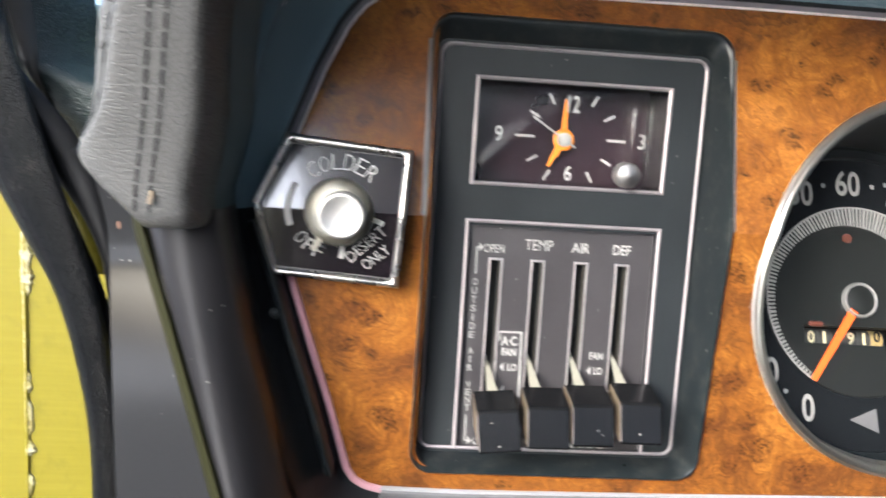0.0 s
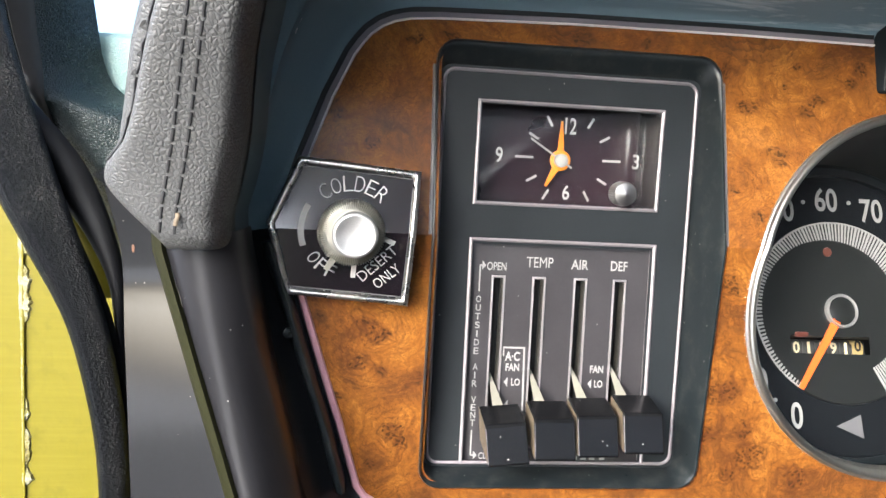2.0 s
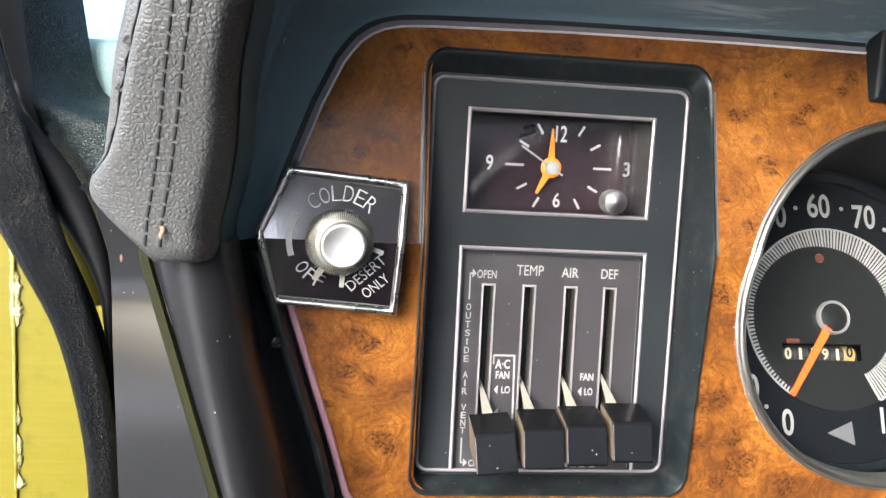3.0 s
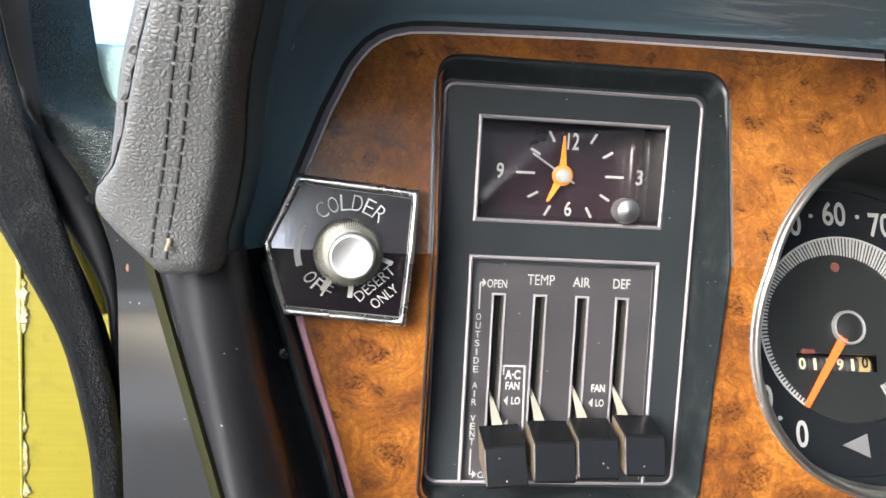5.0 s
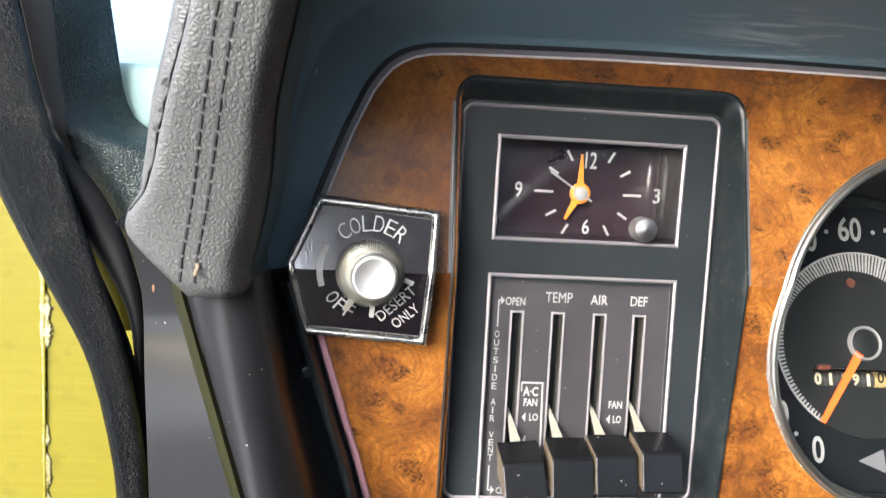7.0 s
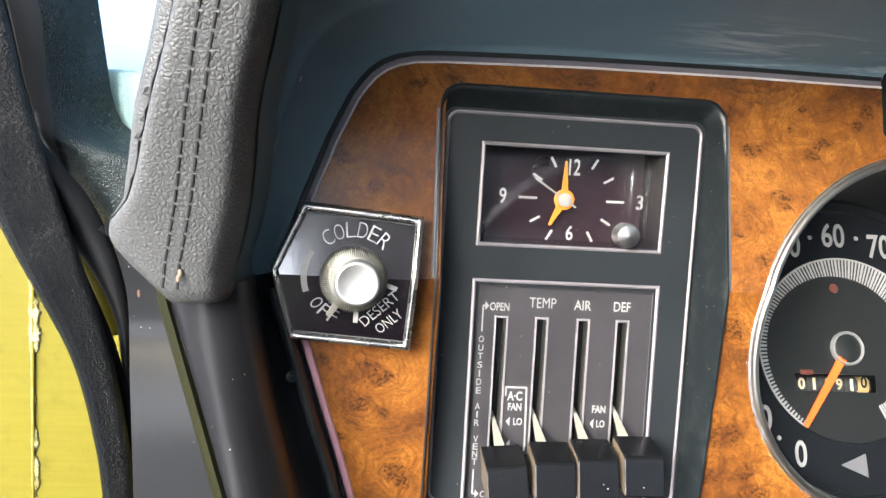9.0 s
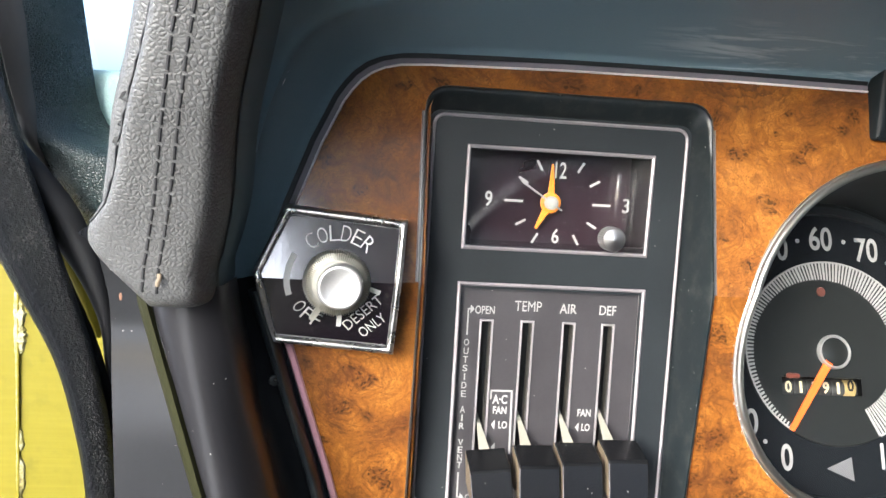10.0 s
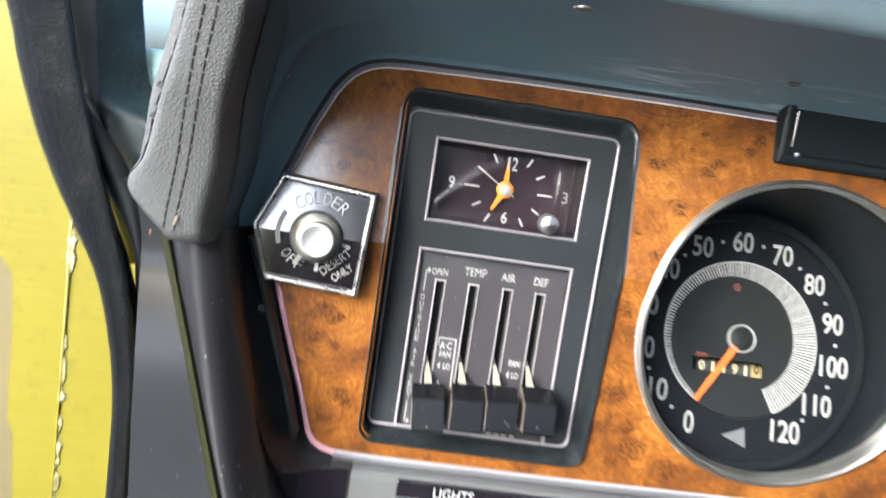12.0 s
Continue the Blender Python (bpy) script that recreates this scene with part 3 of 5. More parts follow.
def turned(cx, cz, rings, to3, n=48, cap=True):
    """A lathe-turned piece: rings of (radius, lift)."""
    rows, full = disc_rows(cx, cz, rings, to3, n)
    bm = bmesh.new()
    vs = fill_rows(bm, rows, closed_u=True)
    if cap:
        bm.faces.new(vs[-1])
    return bm


def tube(path, ra, rb, up, n=14, cap=True):
    """A tube along 3D points (mm) with half-widths ra (sideways) and rb (along up), lists or numbers."""
    pts = [Vector(p) for p in path]
    rows = []
    for i, p in enumerate(pts):
        d = (pts[min(i + 1, len(pts) - 1)] - pts[max(i - 1, 0)]).normalized()
        u = Vector(up)
        s = d.cross(u).normalized()
        u = s.cross(d)
        a = ra[i] if isinstance(ra, list) else ra
        b = rb[i] if isinstance(rb, list) else rb
        rows.append([P3(*(p + s * a * math.cos(2 * math.pi * k / n) + u * b * math.sin(2 * math.pi * k / n))) for k in range(n)])
    return loft(rows, closed_u=True, cap=cap)


def box(x0, x1, y0, y1, z0, z1, bevel=0.0, seg=2):
    bm = bmesh.new()
    bmesh.ops.create_cube(bm, size=1.0)
    for v in bm.verts:
        v.co = P3(x0 if v.co.x < 0 else x1, y0 if v.co.y < 0 else y1, z0 if v.co.z < 0 else z1)
    if bevel:
        bmesh.ops.bevel(bm, geom=bm.edges[:], offset=bevel / 1000, segments=seg, profile=0.5, affect="EDGES")
    return bm


GLYPHS = {}


def glyphs(text, heavy):
    """Vertices and faces of a word, fitted to a unit square."""
    key = (text, heavy)
    if key not in GLYPHS:
        cu = bpy.data.curves.new("word", "FONT")
        cu.body, cu.fill_mode, cu.offset, cu.resolution_u = text, "FRONT", heavy, 4
        ob = new("word", cu)
        me = bpy.data.meshes.new_from_object(ob.evaluated_get(bpy.context.evaluated_depsgraph_get()))
        vs = [(v.co.x, v.co.y) for v in me.vertices]
        fs = [tuple(p.vertices) for p in me.polygons]
        bpy.data.objects.remove(ob)
        bpy.data.curves.remove(cu)
        bpy.data.meshes.remove(me)
        x0, x1 = min(v[0] for v in vs), max(v[0] for v in vs)
        y0, y1 = min(v[1] for v in vs), max(v[1] for v in vs)
        GLYPHS[key] = [((x - x0) / (x1 - x0) - 0.5, (y - y0) / (y1 - y0) - 0.5) for x, y in vs], fs
    return GLYPHS[key]


def word(name, text, cx, cz, w, h, to3, material, parent, turn=0.0, heavy=0.012, lift=0.15, label=""):
    """A printed word centred at (cx, cz), w by h, turned clockwise by so many degrees, laid on a surface by to3."""
    vs, fs = glyphs(text, heavy)
    c, s = math.cos(radians(turn)), math.sin(radians(turn))
    bm = bmesh.new()
    bv = []
    for u, v in vs:
        a, b = u * w, v * h
        bv.append(bm.verts.new(to3(cx + a * c + b * s, cz - a * s + b * c, lift)))
    for f in fs:
        try:
            bm.faces.new([bv[i] for i in f])
        except ValueError:
            pass
    return part(name, bm, material, parent, label)


def patch(name, pts, to3, material, parent, lift=0.15, thick=0.0, label=""):
    """A flat printed shape from (x, z) corners."""
    bm = bmesh.new()
    f = bm.faces.new([bm.verts.new(to3(x, z, lift)) for x, z in pts])
    if thick:
        low = [bm.verts.new(to3(x, z, lift - thick)) for x, z in pts]
        top = list(f.verts)
        for i in range(len(pts)):
            bm.faces.new((top[i], top[(i + 1) % len(pts)], low[(i + 1) % len(pts)], low[i]))
    return part(name, bm, material, parent, label)


def bar(x0, z0, x1, z1, w0, w1=None):
    """Corners of a straight bar from one end to the other."""
    w1 = w0 if w1 is None else w1
    d = Vector((x1 - x0, z1 - z0)).normalized()
    m = Vector((-d.y, d.x))
    return [(x0 + m.x * w0 / 2, z0 + m.y * w0 / 2), (x0 - m.x * w0 / 2, z0 - m.y * w0 / 2), (x1 - m.x * w1 / 2, z1 - m.y * w1 / 2), (x1 + m.x * w1 / 2, z1 + m.y * w1 / 2)]


# ---- the instrument panel: burl veneer, creased across at mid height ----
CREASE = -10.2


def wood_y(x, z):
    return -20 + (0.25 if z > CREASE else -0.08) * (z - CREASE)


def face_y(x, z):
    return 0.0 if z > -13 else 0.05 * (z + 13)


OUTLINE = [(-26, -111.8), (-32, -110.3), (-36.5, -107.5), (-39.5, -103), (-41.5, -96), (-46.3, -79.4), (-53.6, -56.7), (-60.6, -34), (-68.2, CREASE), (-61.1, 13.8), (-53.3, 35.8), (-46.4, 51.1),
           (-43.5, 55.5), (-40.5, 59.2), (-36.5, 62.4), (-32, 64.6), (-26, 66.1), (-15.5, 66.9), (33.7, 68.4), (98.3, 69.1), (150.7, 69.0)]
RING = (172.5, -28.3)
ring_path = lambda r, n=96: [(RING[0] + r * math.cos(2 * math.pi * k / n), RING[1] + r * math.sin(2 * math.pi * k / n)) for k in range(n)]
bez_out = crease_sides(round_rect(-16.4, 89.4, -103.4, 58.5, 8.0), CREASE)

panel = thing("instrument_panel", (30, -10, -110), "glossy burl walnut instrument panel creased across, with bright edge trim", "dashboard")
board = OUTLINE + [(320, 69), (320, -106.5), (3, -112.4)]
part("veneer", sheet([board, round_rect(-14.5, 87.2, -101.6, 56.8, 7.0), ring_path(68.7)], wood_y, 2.5, (CREASE,)), M_WOOD, panel, "orange-brown burl walnut veneer with dark eyes")
# edge trim: pinkish below the crease, mauve above it
part("edge_trim", strip(OUTLINE[:9], [(0.3, -1), (0.3, 0.6), (-0.1, 1.1), (-1.9, 1.3), (-2.3, 0.8), (-2.4, -1)], wood_y, False), M_PINK, panel, "pinkish bright edge trim", 40)
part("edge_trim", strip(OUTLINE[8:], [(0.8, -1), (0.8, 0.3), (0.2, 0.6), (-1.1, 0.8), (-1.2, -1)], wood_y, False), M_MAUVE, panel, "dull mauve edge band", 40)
part("edge_line", strip(OUTLINE[8:], [(-1.1, -1), (-1.1, 1.1), (-1.4, 1.5), (-1.8, 1.1), (-1.9, -1)], wood_y, False), M_EDGE, panel, "thin bright edge line", 40)
part("edge_trim", strip([(320, -106.5), (163, -110.2), (82, -111.6), (3, -112.4), (-26, -111.8)], [(-1.2, -1), (-1.2, 1.2), (-1.5, 1.6), (-2.0, 1.5), (-2.3, 0.8), (-2.4, -1)], wood_y, False), M_LOWEDGE, panel, "bright lower edge line", 40)
part("lower_band", strip([(320, -106.5), (163, -110.2), (82, -111.6), (3, -112.4), (-26, -111.8)], [(-1.2, -1), (-1.2, 0.9), (-0.4, 1.5), (1.2, 1.4), (2.4, 0.4), (3.0, -2)], wood_y, False), M_LOWTRIM, panel, "rounded grey lower moulding", 40)

# ---- the recessed black bezel round clock and heater control ----
bezel = thing("control_bezel", (35, 0, -100), "recessed satin black plastic bezel with a thin chrome line", "bezel")
inner = crease_sides(round_rect(-14.4, 84.2, -98.8, 50.2, 4.5), CREASE)
rows = [[P3(x, wood_y(x, z) + 1.5, z) for x, z in bez_out],
        [P3(x, wood_y(x, z) - 1.0, z) for x, z in bez_out],
        [P3(xo + (xi - xo) * 0.10, wood_y(xo, zo) - 1.9, zo + (zi - zo) * 0.10) for (xo, zo), (xi, zi) in zip(bez_out, inner)],
        [P3(xo + (xi - xo) * 0.24, wood_y(xo, zo) - 2.0, zo + (zi - zo) * 0.24) for (xo, zo), (xi, zi) in zip(bez_out, inner)],
        [P3(xo + (xi - xo) * 0.40, wood_y(xo, zo) - 1.0, zo + (zi - zo) * 0.40) for (xo, zo), (xi, zi) in zip(bez_out, inner)],
        [P3(xo + (xi - xo) * 0.86, face_y(xi, zi) - 1.6, zo + (zi - zo) * 0.86) for (xo, zo), (xi, zi) in zip(bez_out, inner)],
        [P3(xi, face_y(xi, zi), zi) for xi, zi in inner]]
bm = bmesh.new()
# the long sides are cut at the crease so that the lip follows it
fill_rows(bm, rows, closed_u=True)
part("lip", bm, M_BEZEL, bezel, "satin black moulded lip", 50)
# added pale beads: the light on the lip's upper flanks, put into their grey
for xe in (-16.9, 89.9):
    part("lit_lip_edge", strip([(xe, CREASE + 0.4), (xe, 10), (xe, 30), (xe, 49)], [(-0.7, -1.5), (-0.65, 0.3), (-0.3, 0.7), (0.3, 0.7), (0.65, 0.3), (0.7, -1.5)], wood_y, False), M_LIPEDGE, bezel, "pale bead painting the lit flank of the lip", 40)
clock_hole = [(1.6, 1.6), (69.4, 1.6), (69.4, 36.9), (1.6, 36.9)]
heat_hole = [(1.4, -97.4), (69.9, -97.4), (69.9, -14.4), (1.4, -14.4)]
part("face", sheet([inner, clock_hole, heat_hole], face_y, 1.0, (-13.0,)), M_FACE, bezel, "charcoal satin face")
CH = [(-0.62, 0), (-0.5, 0.4), (0, 0.6), (0.5, 0.4), (0.62, 0)]
part("chrome_line", strip(round_rect(-12.6, 82.5, -97.2, 48.6, 4.0), CH, face_y), M_LINE, bezel, "thin bright chrome line", 40)

# ---- the clock ----
clock = thing("clock", (36, 0, 0), "rectangular car clock with orange pointers behind clear plastic", "clock")
part("frame", strip([(0.8, 0.8), (70.2, 0.8), (70.2, 37.8), (0.8, 37.8)], [(-0.75, -0.5), (-0.65, 0.6), (0, 0.9), (0.55, 0.6), (0.7, -3)], face_y), M_LINE, clock, "thin chrome frame", 30)
part("case", loft([[P3(x, y, z) for x, z in clock_hole] for y in (0, 22)], True), M_GLOSS, clock, "dark inner walls")
bm = bmesh.new()
bm.faces.new([bm.verts.new(P3(x, 21.5, z)) for x, z in clock_hole])
part("dial", bm, M_CLOCK, clock, "purplish black dial")
CC = (36.9, 18.5)
on_print = lambda x, z, h: P3(x, 7.2 - h, z)
on_pointers = lambda x, z, h: P3(x, 18 - h, z)
for ang in range(0, 360, 30):
    if ang in (0, 180):
        continue
    s, c = math.sin(radians(ang)), math.cos(radians(ang))
    r0, r1, sx = (13.5, 20.6, 1.0) if ang in (90, 270) else (13.8, 18.1, 1.0)
    patch("tick", bar(CC[0] + r0 * s * sx, CC[1] + r0 * c, CC[0] + r1 * s * sx, CC[1] + r1 * c, 0.9), on_print, M_NUM, clock)
word("numeral", "12", CC[0] + 0.2, 30.9, 4.4, 6.2, on_print, M_NUM, clock)
word("numeral", "3", 63.6, 18.8, 2.7, 5.6, on_print, M_NUM, clock)
word("numeral", "6", CC[0], 5.8, 2.7, 5.6, on_print, M_NUM, clock)
word("numeral", "9", 10.2, 18.7, 2.7, 5.8, on_print, M_NUM, clock)
HC = (36.6, 17.9)
patch("minute_hand", bar(HC[0], HC[1], HC[0] - 0.2, HC[1] + 15.2, 3.2, 0.7), on_pointers, M_ORANGE, clock, 0.8, 0.4)
patch("hour_hand", bar(HC[0], HC[1], HC[0] - 5.2, HC[1] - 10.3, 3.6, 0.9), on_pointers, M_ORANGE, clock, 0.4, 0.4)
patch("second_hand", bar(HC[0] + 4.5, HC[1] - 2.8, HC[0] - 12.5, HC[1] + 8.0, 0.7), on_pointers, M_NUM, clock, 2.2, 0.3)
boss = part("hand_boss", turned(HC[0], HC[1], [(4.0, 0), (4.0, 1.0), (3.4, 1.3)], on_pointers, 32), M_ORANGE, clock, "orange hand boss", 40)
part("hub_cap", turned(HC[0], HC[1], [(2.7, 1.0), (2.7, 3.0), (2.2, 3.5), (1.0, 3.8)], on_pointers, 32), M_NUM, boss, "white hub cap", 40)
def lens_y(x, z):
    """The moulded lens: a shallow arched swelling, added to shape a streak of reflected light, crosses it from the
    lower corner to the top.
    """
    zc = np.interp(x, (-4, 3, 13, 20, 31, 43, 54, 72), (-4, 5, 15, 21.5, 28, 32.5, 34.5, 36))
    slope = np.interp(x, (0, 13, 25, 40, 60), (1.1, 1.0, 0.65, 0.38, 0.15))
    d = (z - zc) / math.sqrt(1 + slope * slope)
    f = np.interp(x, (0, 6, 22, 36, 60, 72), (0.5, 1.0, 1.0, 0.55, 0.3, 0.0))
    return 6.6 - 0.75 * f * math.exp(-(d / 2.6) ** 2)


lens = part("lens", loft([[P3(1.7 + 67.6 * i / 70, lens_y(1.7 + 67.6 * i / 70, 1.7 + 35.1 * k / 48), 1.7 + 35.1 * k / 48) for i in range(71)] for k in range(49)]), M_CLOCKLENS, clock, "clear plastic lens", 60)
lens.visible_shadow = False
for x0, x1, dep in ((56.6, 63.4, 3.6), (64.4, 66.4, 2.2)):
    arc = [((x0 + x1) / 2 - (x1 - x0) / 2 * math.cos(math.pi * k / 12), 6.4 - dep * math.sin(math.pi * k / 12)) for k in range(13)]
    ridge = part("lens_ridge", loft([[P3((x0 + x1) / 2 + (x - (x0 + x1) / 2) * f, 6.4 + (y - 6.4) * f, z) for x, y in arc] for z, f in ((2.5, 0.1), (3.5, 0.8), (5.0, 1.0), (30.0, 1.0), (33.0, 0.7), (34.5, 0.1))]), M_CLOCKLENS, lens, "clear raised lens ridge", 70)
    ridge.visible_shadow = False
on_front = lambda x, z, h: P3(x, 2.0 - h, z)
rows, _ = disc_rows(56.4, 6.6, [(4.6, 0), (4.6, 6.0), (4.0, 6.6), (0.4, 7.4)], on_front, 64)
for j, p in enumerate(rows[0]):
    if j % 2:
        for r in rows[:2]:
            r[j] = r[j] + (P3(56.4, 0, 6.6) - Vector((r[j].x, P3(0, 0, 0).y, r[j].z))) * 0.07
bm = bmesh.new()
vs = fill_rows(bm, rows, closed_u=True)
bm.faces.new(vs[-1])
setter = part("setting_knob", bm, M_STEEL, clock, "knurled bright setting knob")
part("knob_shaft", turned(56.4, 6.6, [(2.0, -5.5), (2.0, 0.5)], on_front, 20), M_GLOSS, setter)

# ---- heater and air control ----
heat = thing("heater_control", (36, 0, -97), "heater control with four black sliding knobs and white lettering", "heater control")
REC = 2.2
on_plate = lambda x, z, h: P3(x, face_y(x, z) + REC - h, z)
plate_y = lambda x, z: face_y(x, z) + REC
SLOTS = (11.8, 27.4, 43.5, 58.9)
slot_loop = lambda c, a, b: [(c - a, -91 - b), (c + a, -91 - b), (c + a, -27.4 + b), (c - a, -27.4 + b)]
part("plate", sheet([[(1.2, -97.6), (70.1, -97.6), (70.1, -14.2), (1.2, -14.2)]] + [slot_loop(c, 1.7, 0) for c in SLOTS], plate_y, 0.8, (-13.5,)), M_PLATE, heat, "dark grey lettered plate")
part("frame", strip([(71.0, -96.8), (71.0, -12.9), (0.4, -12.9), (0.4, -96.8)], [(-0.75, -0.5), (-0.65, 0.6), (0, 0.9), (0.55, 0.5), (0.8, -2.6)], face_y, False), M_LINE, heat, "thin chrome frame", 30)
for c in SLOTS:
    tr = part("slot_trim", strip(slot_loop(c, 2.2, 0.6), [(-0.45, 0), (-0.35, 0.7), (0.1, 0.8), (0.35, 0.4), (0.45, -3.5)], plate_y), M_SLOT, heat, "worn bright slot edging", 30)
    # near-black box: the darkness inside the slot is put into its colour
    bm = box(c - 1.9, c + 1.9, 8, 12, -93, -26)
    part("slot_dark_back", bm, M_HOLE, tr)
    part("slot_wall", box(c + 1.55, c + 1.85, plate_y(c, -60) + 1.2, 6, -90.6, -27.8), M_WALL, tr, "stained inner slot wall")
LOW = ((13.4, -2.1, 5.0), (30.6, -0.2, 0.5), (46.2, 1.2, 0.5), (63.0, 2.6, 0.0))
for (kx, dz, tilt), c in zip(LOW, SLOTS):
    zt = -71.4 + dz
    # cream lever: a tapered blade that leaves the slot and runs down into the knob
    bm = loft([[P3(c - 1.3, y, z), P3(c + 1.3 + w, y, z)] for y, z, w in ((7, zt + 8.8, -1.6), (3.0, zt + 8.4, -1.6), (-9, zt - 0.5, 1.6), (-10, zt - 8, 1.6), (7, zt - 8, 0))])
    lever = part("lever", bm, M_CREAM, heat, "cream plastic lever", 0)
    hw = 7.3
    prof = [(-9.0, 0.4), (-22.3, -2.2), (-22.8, -3.0), (-26.8, -15.4), (-26.4, -16.2), (-9.0, -13.0)]
    bm = bmesh.new()
    rot = Matrix.Rotation(radians(tilt), 2)
    rws = []
    for x in (-hw, hw):
        rw = []
        for y, z in prof:
            q = rot @ Vector((x, z + 7)) - Vector((0, 7))
            rw.append(P3(kx + q.x, y, zt + q.y))
        rws.append(rw)
    va = fill_rows(bm, rws, closed_u=True)
    bm.faces.new(va[0])
    bm.faces.new(va[1])
    bmesh.ops.bevel(bm, geom=bm.edges[:], offset=0.00028, segments=1, profile=0.5, affect="EDGES")
    part("knob", bm, M_KNOB, lever, "glossy black slider knob")
    ends = [(rot @ Vector((-hw, z + 7)) - Vector((0, 7)), y) for y, z in prof]
    # bare plastic shows on the flank, and a pale line paints the near edge's highlight
    part("worn_flank", loft([[P3(kx + q.x - 0.06, y + 0.9, zt + q.y - 0.4) for q, y in (ends[0], ends[1], ends[2])], [P3(kx + q.x - 0.06, y + 0.9, zt + q.y + 0.6) for q, y in (ends[5], ends[4], ends[3])]]), M_TANSIDE, lever, "worn tan flank")
    (qa, ya), (qb, yb) = ends[2], ends[3]
    part("edge_highlight", tube([(kx + (qa.x * (1 - f) + qb.x * f) + 0.05, ya * (1 - f) + yb * f - 0.02, zt + qa.y * (1 - f) + qb.y * f) for f in (0.02, 0.4, 0.75, 0.98)], [0.14, 0.09, 0.12, 0.08], 0.08, (0, -1, 0), 6), M_LINE, lever, "pale line painting the edge highlight")
word("lettering", "OPEN", 10.9, -22.9, 7.4, 3.1, on_plate, M_WHITE, heat)
word("lettering", "TEMP", 27.4, -20.9, 10.3, 3.9, on_plate, M_WHITE, heat, heavy=0.0)
word("lettering", "AIR", 42.9, -21.2, 6.7, 3.7, on_plate, M_WHITE, heat)
word("lettering", "DEF", 58.4, -21.2, 6.6, 3.7, on_plate, M_WHITE, heat)
word("lettering", "A\u00b7C", 18.7, -56.9, 5.8, 3.6, on_plate, M_WHITE, heat, heavy=0.03)
word("lettering", "FAN", 18.9, -61.1, 5.3, 2.9, on_plate, M_WHITE, heat, heavy=0.03)
word("lettering", "LO", 20.4, -66.8, 3.4, 2.9, on_plate, M_WHITE, heat, heavy=0.03)
word("lettering", "FAN", 51.9, -61.2, 5.3, 2.9, on_plate, M_WHITE, heat, heavy=0.03)
word("lettering", "LO", 52.9, -66.9, 3.3, 2.9, on_plate, M_WHITE, heat, heavy=0.03)
for x, z in ((16.7, -66.8), (49.5, -66.9), (17.2, -75.6)):
    patch("arrow", [(x - 0.9, z), (x + 0.6, z - 1.9), (x + 0.6, z + 1.9)], on_plate, M_WHITE, heat)
for b in (bar(15.0, -53.6, 23.4, -53.6, 0.7), bar(23.1, -53.6, 23.6, -78, 0.7), bar(15.2, -53.6, 15.2, -57, 0.5)):
    patch("border", b, on_plate, M_WHITE, heat)
for text, z0, z1 in (("OUTSIDE", -33.8, -56.8), ("AIR", -59.6, -69.2), ("VENT", -72.4, -84.2)):
    step = (z1 - z0) / len(text)
    for i, ch in enumerate(text):
        word("letter", ch, 4.6, z0 + step * (i + 0.5), 0.5 if ch == "I" else 1.9, 2.5, on_plate, M_WHITE, heat, heavy=0.01)
for b in (bar(4.6, -32.6, 4.6, -22.8, 0.55), bar(4.4, -22.7, 5.8, -22.7, 0.6), bar(4.4, -85.6, 4.4, -95.2, 0.55), bar(4.3, -95.2, 5.6, -95.2, 0.6)):
    patch("arrow_line", b, on_plate, M_WHITE, heat)
for z in (-22.7, -95.2):
    patch("arrow", [(5.4, z - 1.7), (6.9, z), (5.4, z + 1.7)], on_plate, M_WHITE, heat)
word("lettering", "CL", 9.0, -95.4, 3.0, 2.6, on_plate, M_WHITE, heat)
for x in (44.0, 47.5, 51.0, 55.0):
    patch("unreadable_print", bar(x, -95.9, x + 2.2, -95.9, 1.6), on_plate, M_WHITE, heat)

# ---- air-conditioner control plate with its round knob ----
acp = thing("fan_control", (-44, -20, -32), "five-sided gloss black control plate with chrome rim and round clear knob", "control knob")


def ac_y(x, z):
    return -31 + (0.32 if z > -9.0 else -0.16) * (z + 9.0)


on_ac = lambda x, z, h: P3(x, ac_y(x, z) - h, z)
PENTA = [(-60.8, 12.9), (-69.4, -7.2), (-64.0, -29.4), (-25.5, -32.2), (-23.0, 9.9)]


def dense(loop, k=10):
    out = []
    for i, a in enumerate(loop):
        b = loop[(i + 1) % len(loop)]
        out += [(a[0] + (b[0] - a[0]) * t / k, a[1] + (b[1] - a[1]) * t / k) for t in range(k)]
    return out


pent = dense(PENTA)
part("plate", sheet([pent], lambda x, z: ac_y(x, z), 2.0, (-9.0,)), M_SMEAR, acp, "gloss black face")
part("rim", strip(pent, [(-1.4, -6), (-1.4, 0.2), (-1.25, 0.9), (-0.8, 1.5), (-0.1, 1.75), (0.5, 1.5), (0.9, 0.9), (1.0, 0.2), (1.0, -0.6)], ac_y), M_AGED, acp, "pitted chrome rim", 60)
part("inner_border", strip([(x * 0.955 - 2.0, z * 0.93 - 0.7) for x, z in pent], [(-0.18, 0.05), (-0.14, 0.22), (0.14, 0.22), (0.18, 0.05)], ac_y), M_LOWGREY, acp, "fine grey border line")
part("backing", strip(pent, [(0.2, -9), (-0.5, -9), (-0.5, 0), (0.2, 0)], ac_y), M_GLOSS, acp, "", 40)
AC = (-43.8, -9.1)
flat_ac = lambda x, z, h: P3(x, -31 - h, z)
rows, _ = disc_rows(AC[0], AC[1], [(11.0, 0), (11.0, 3.5), (10.4, 4.4), (7.6, 5.6), (4.6, 5.8)], flat_ac, 168)
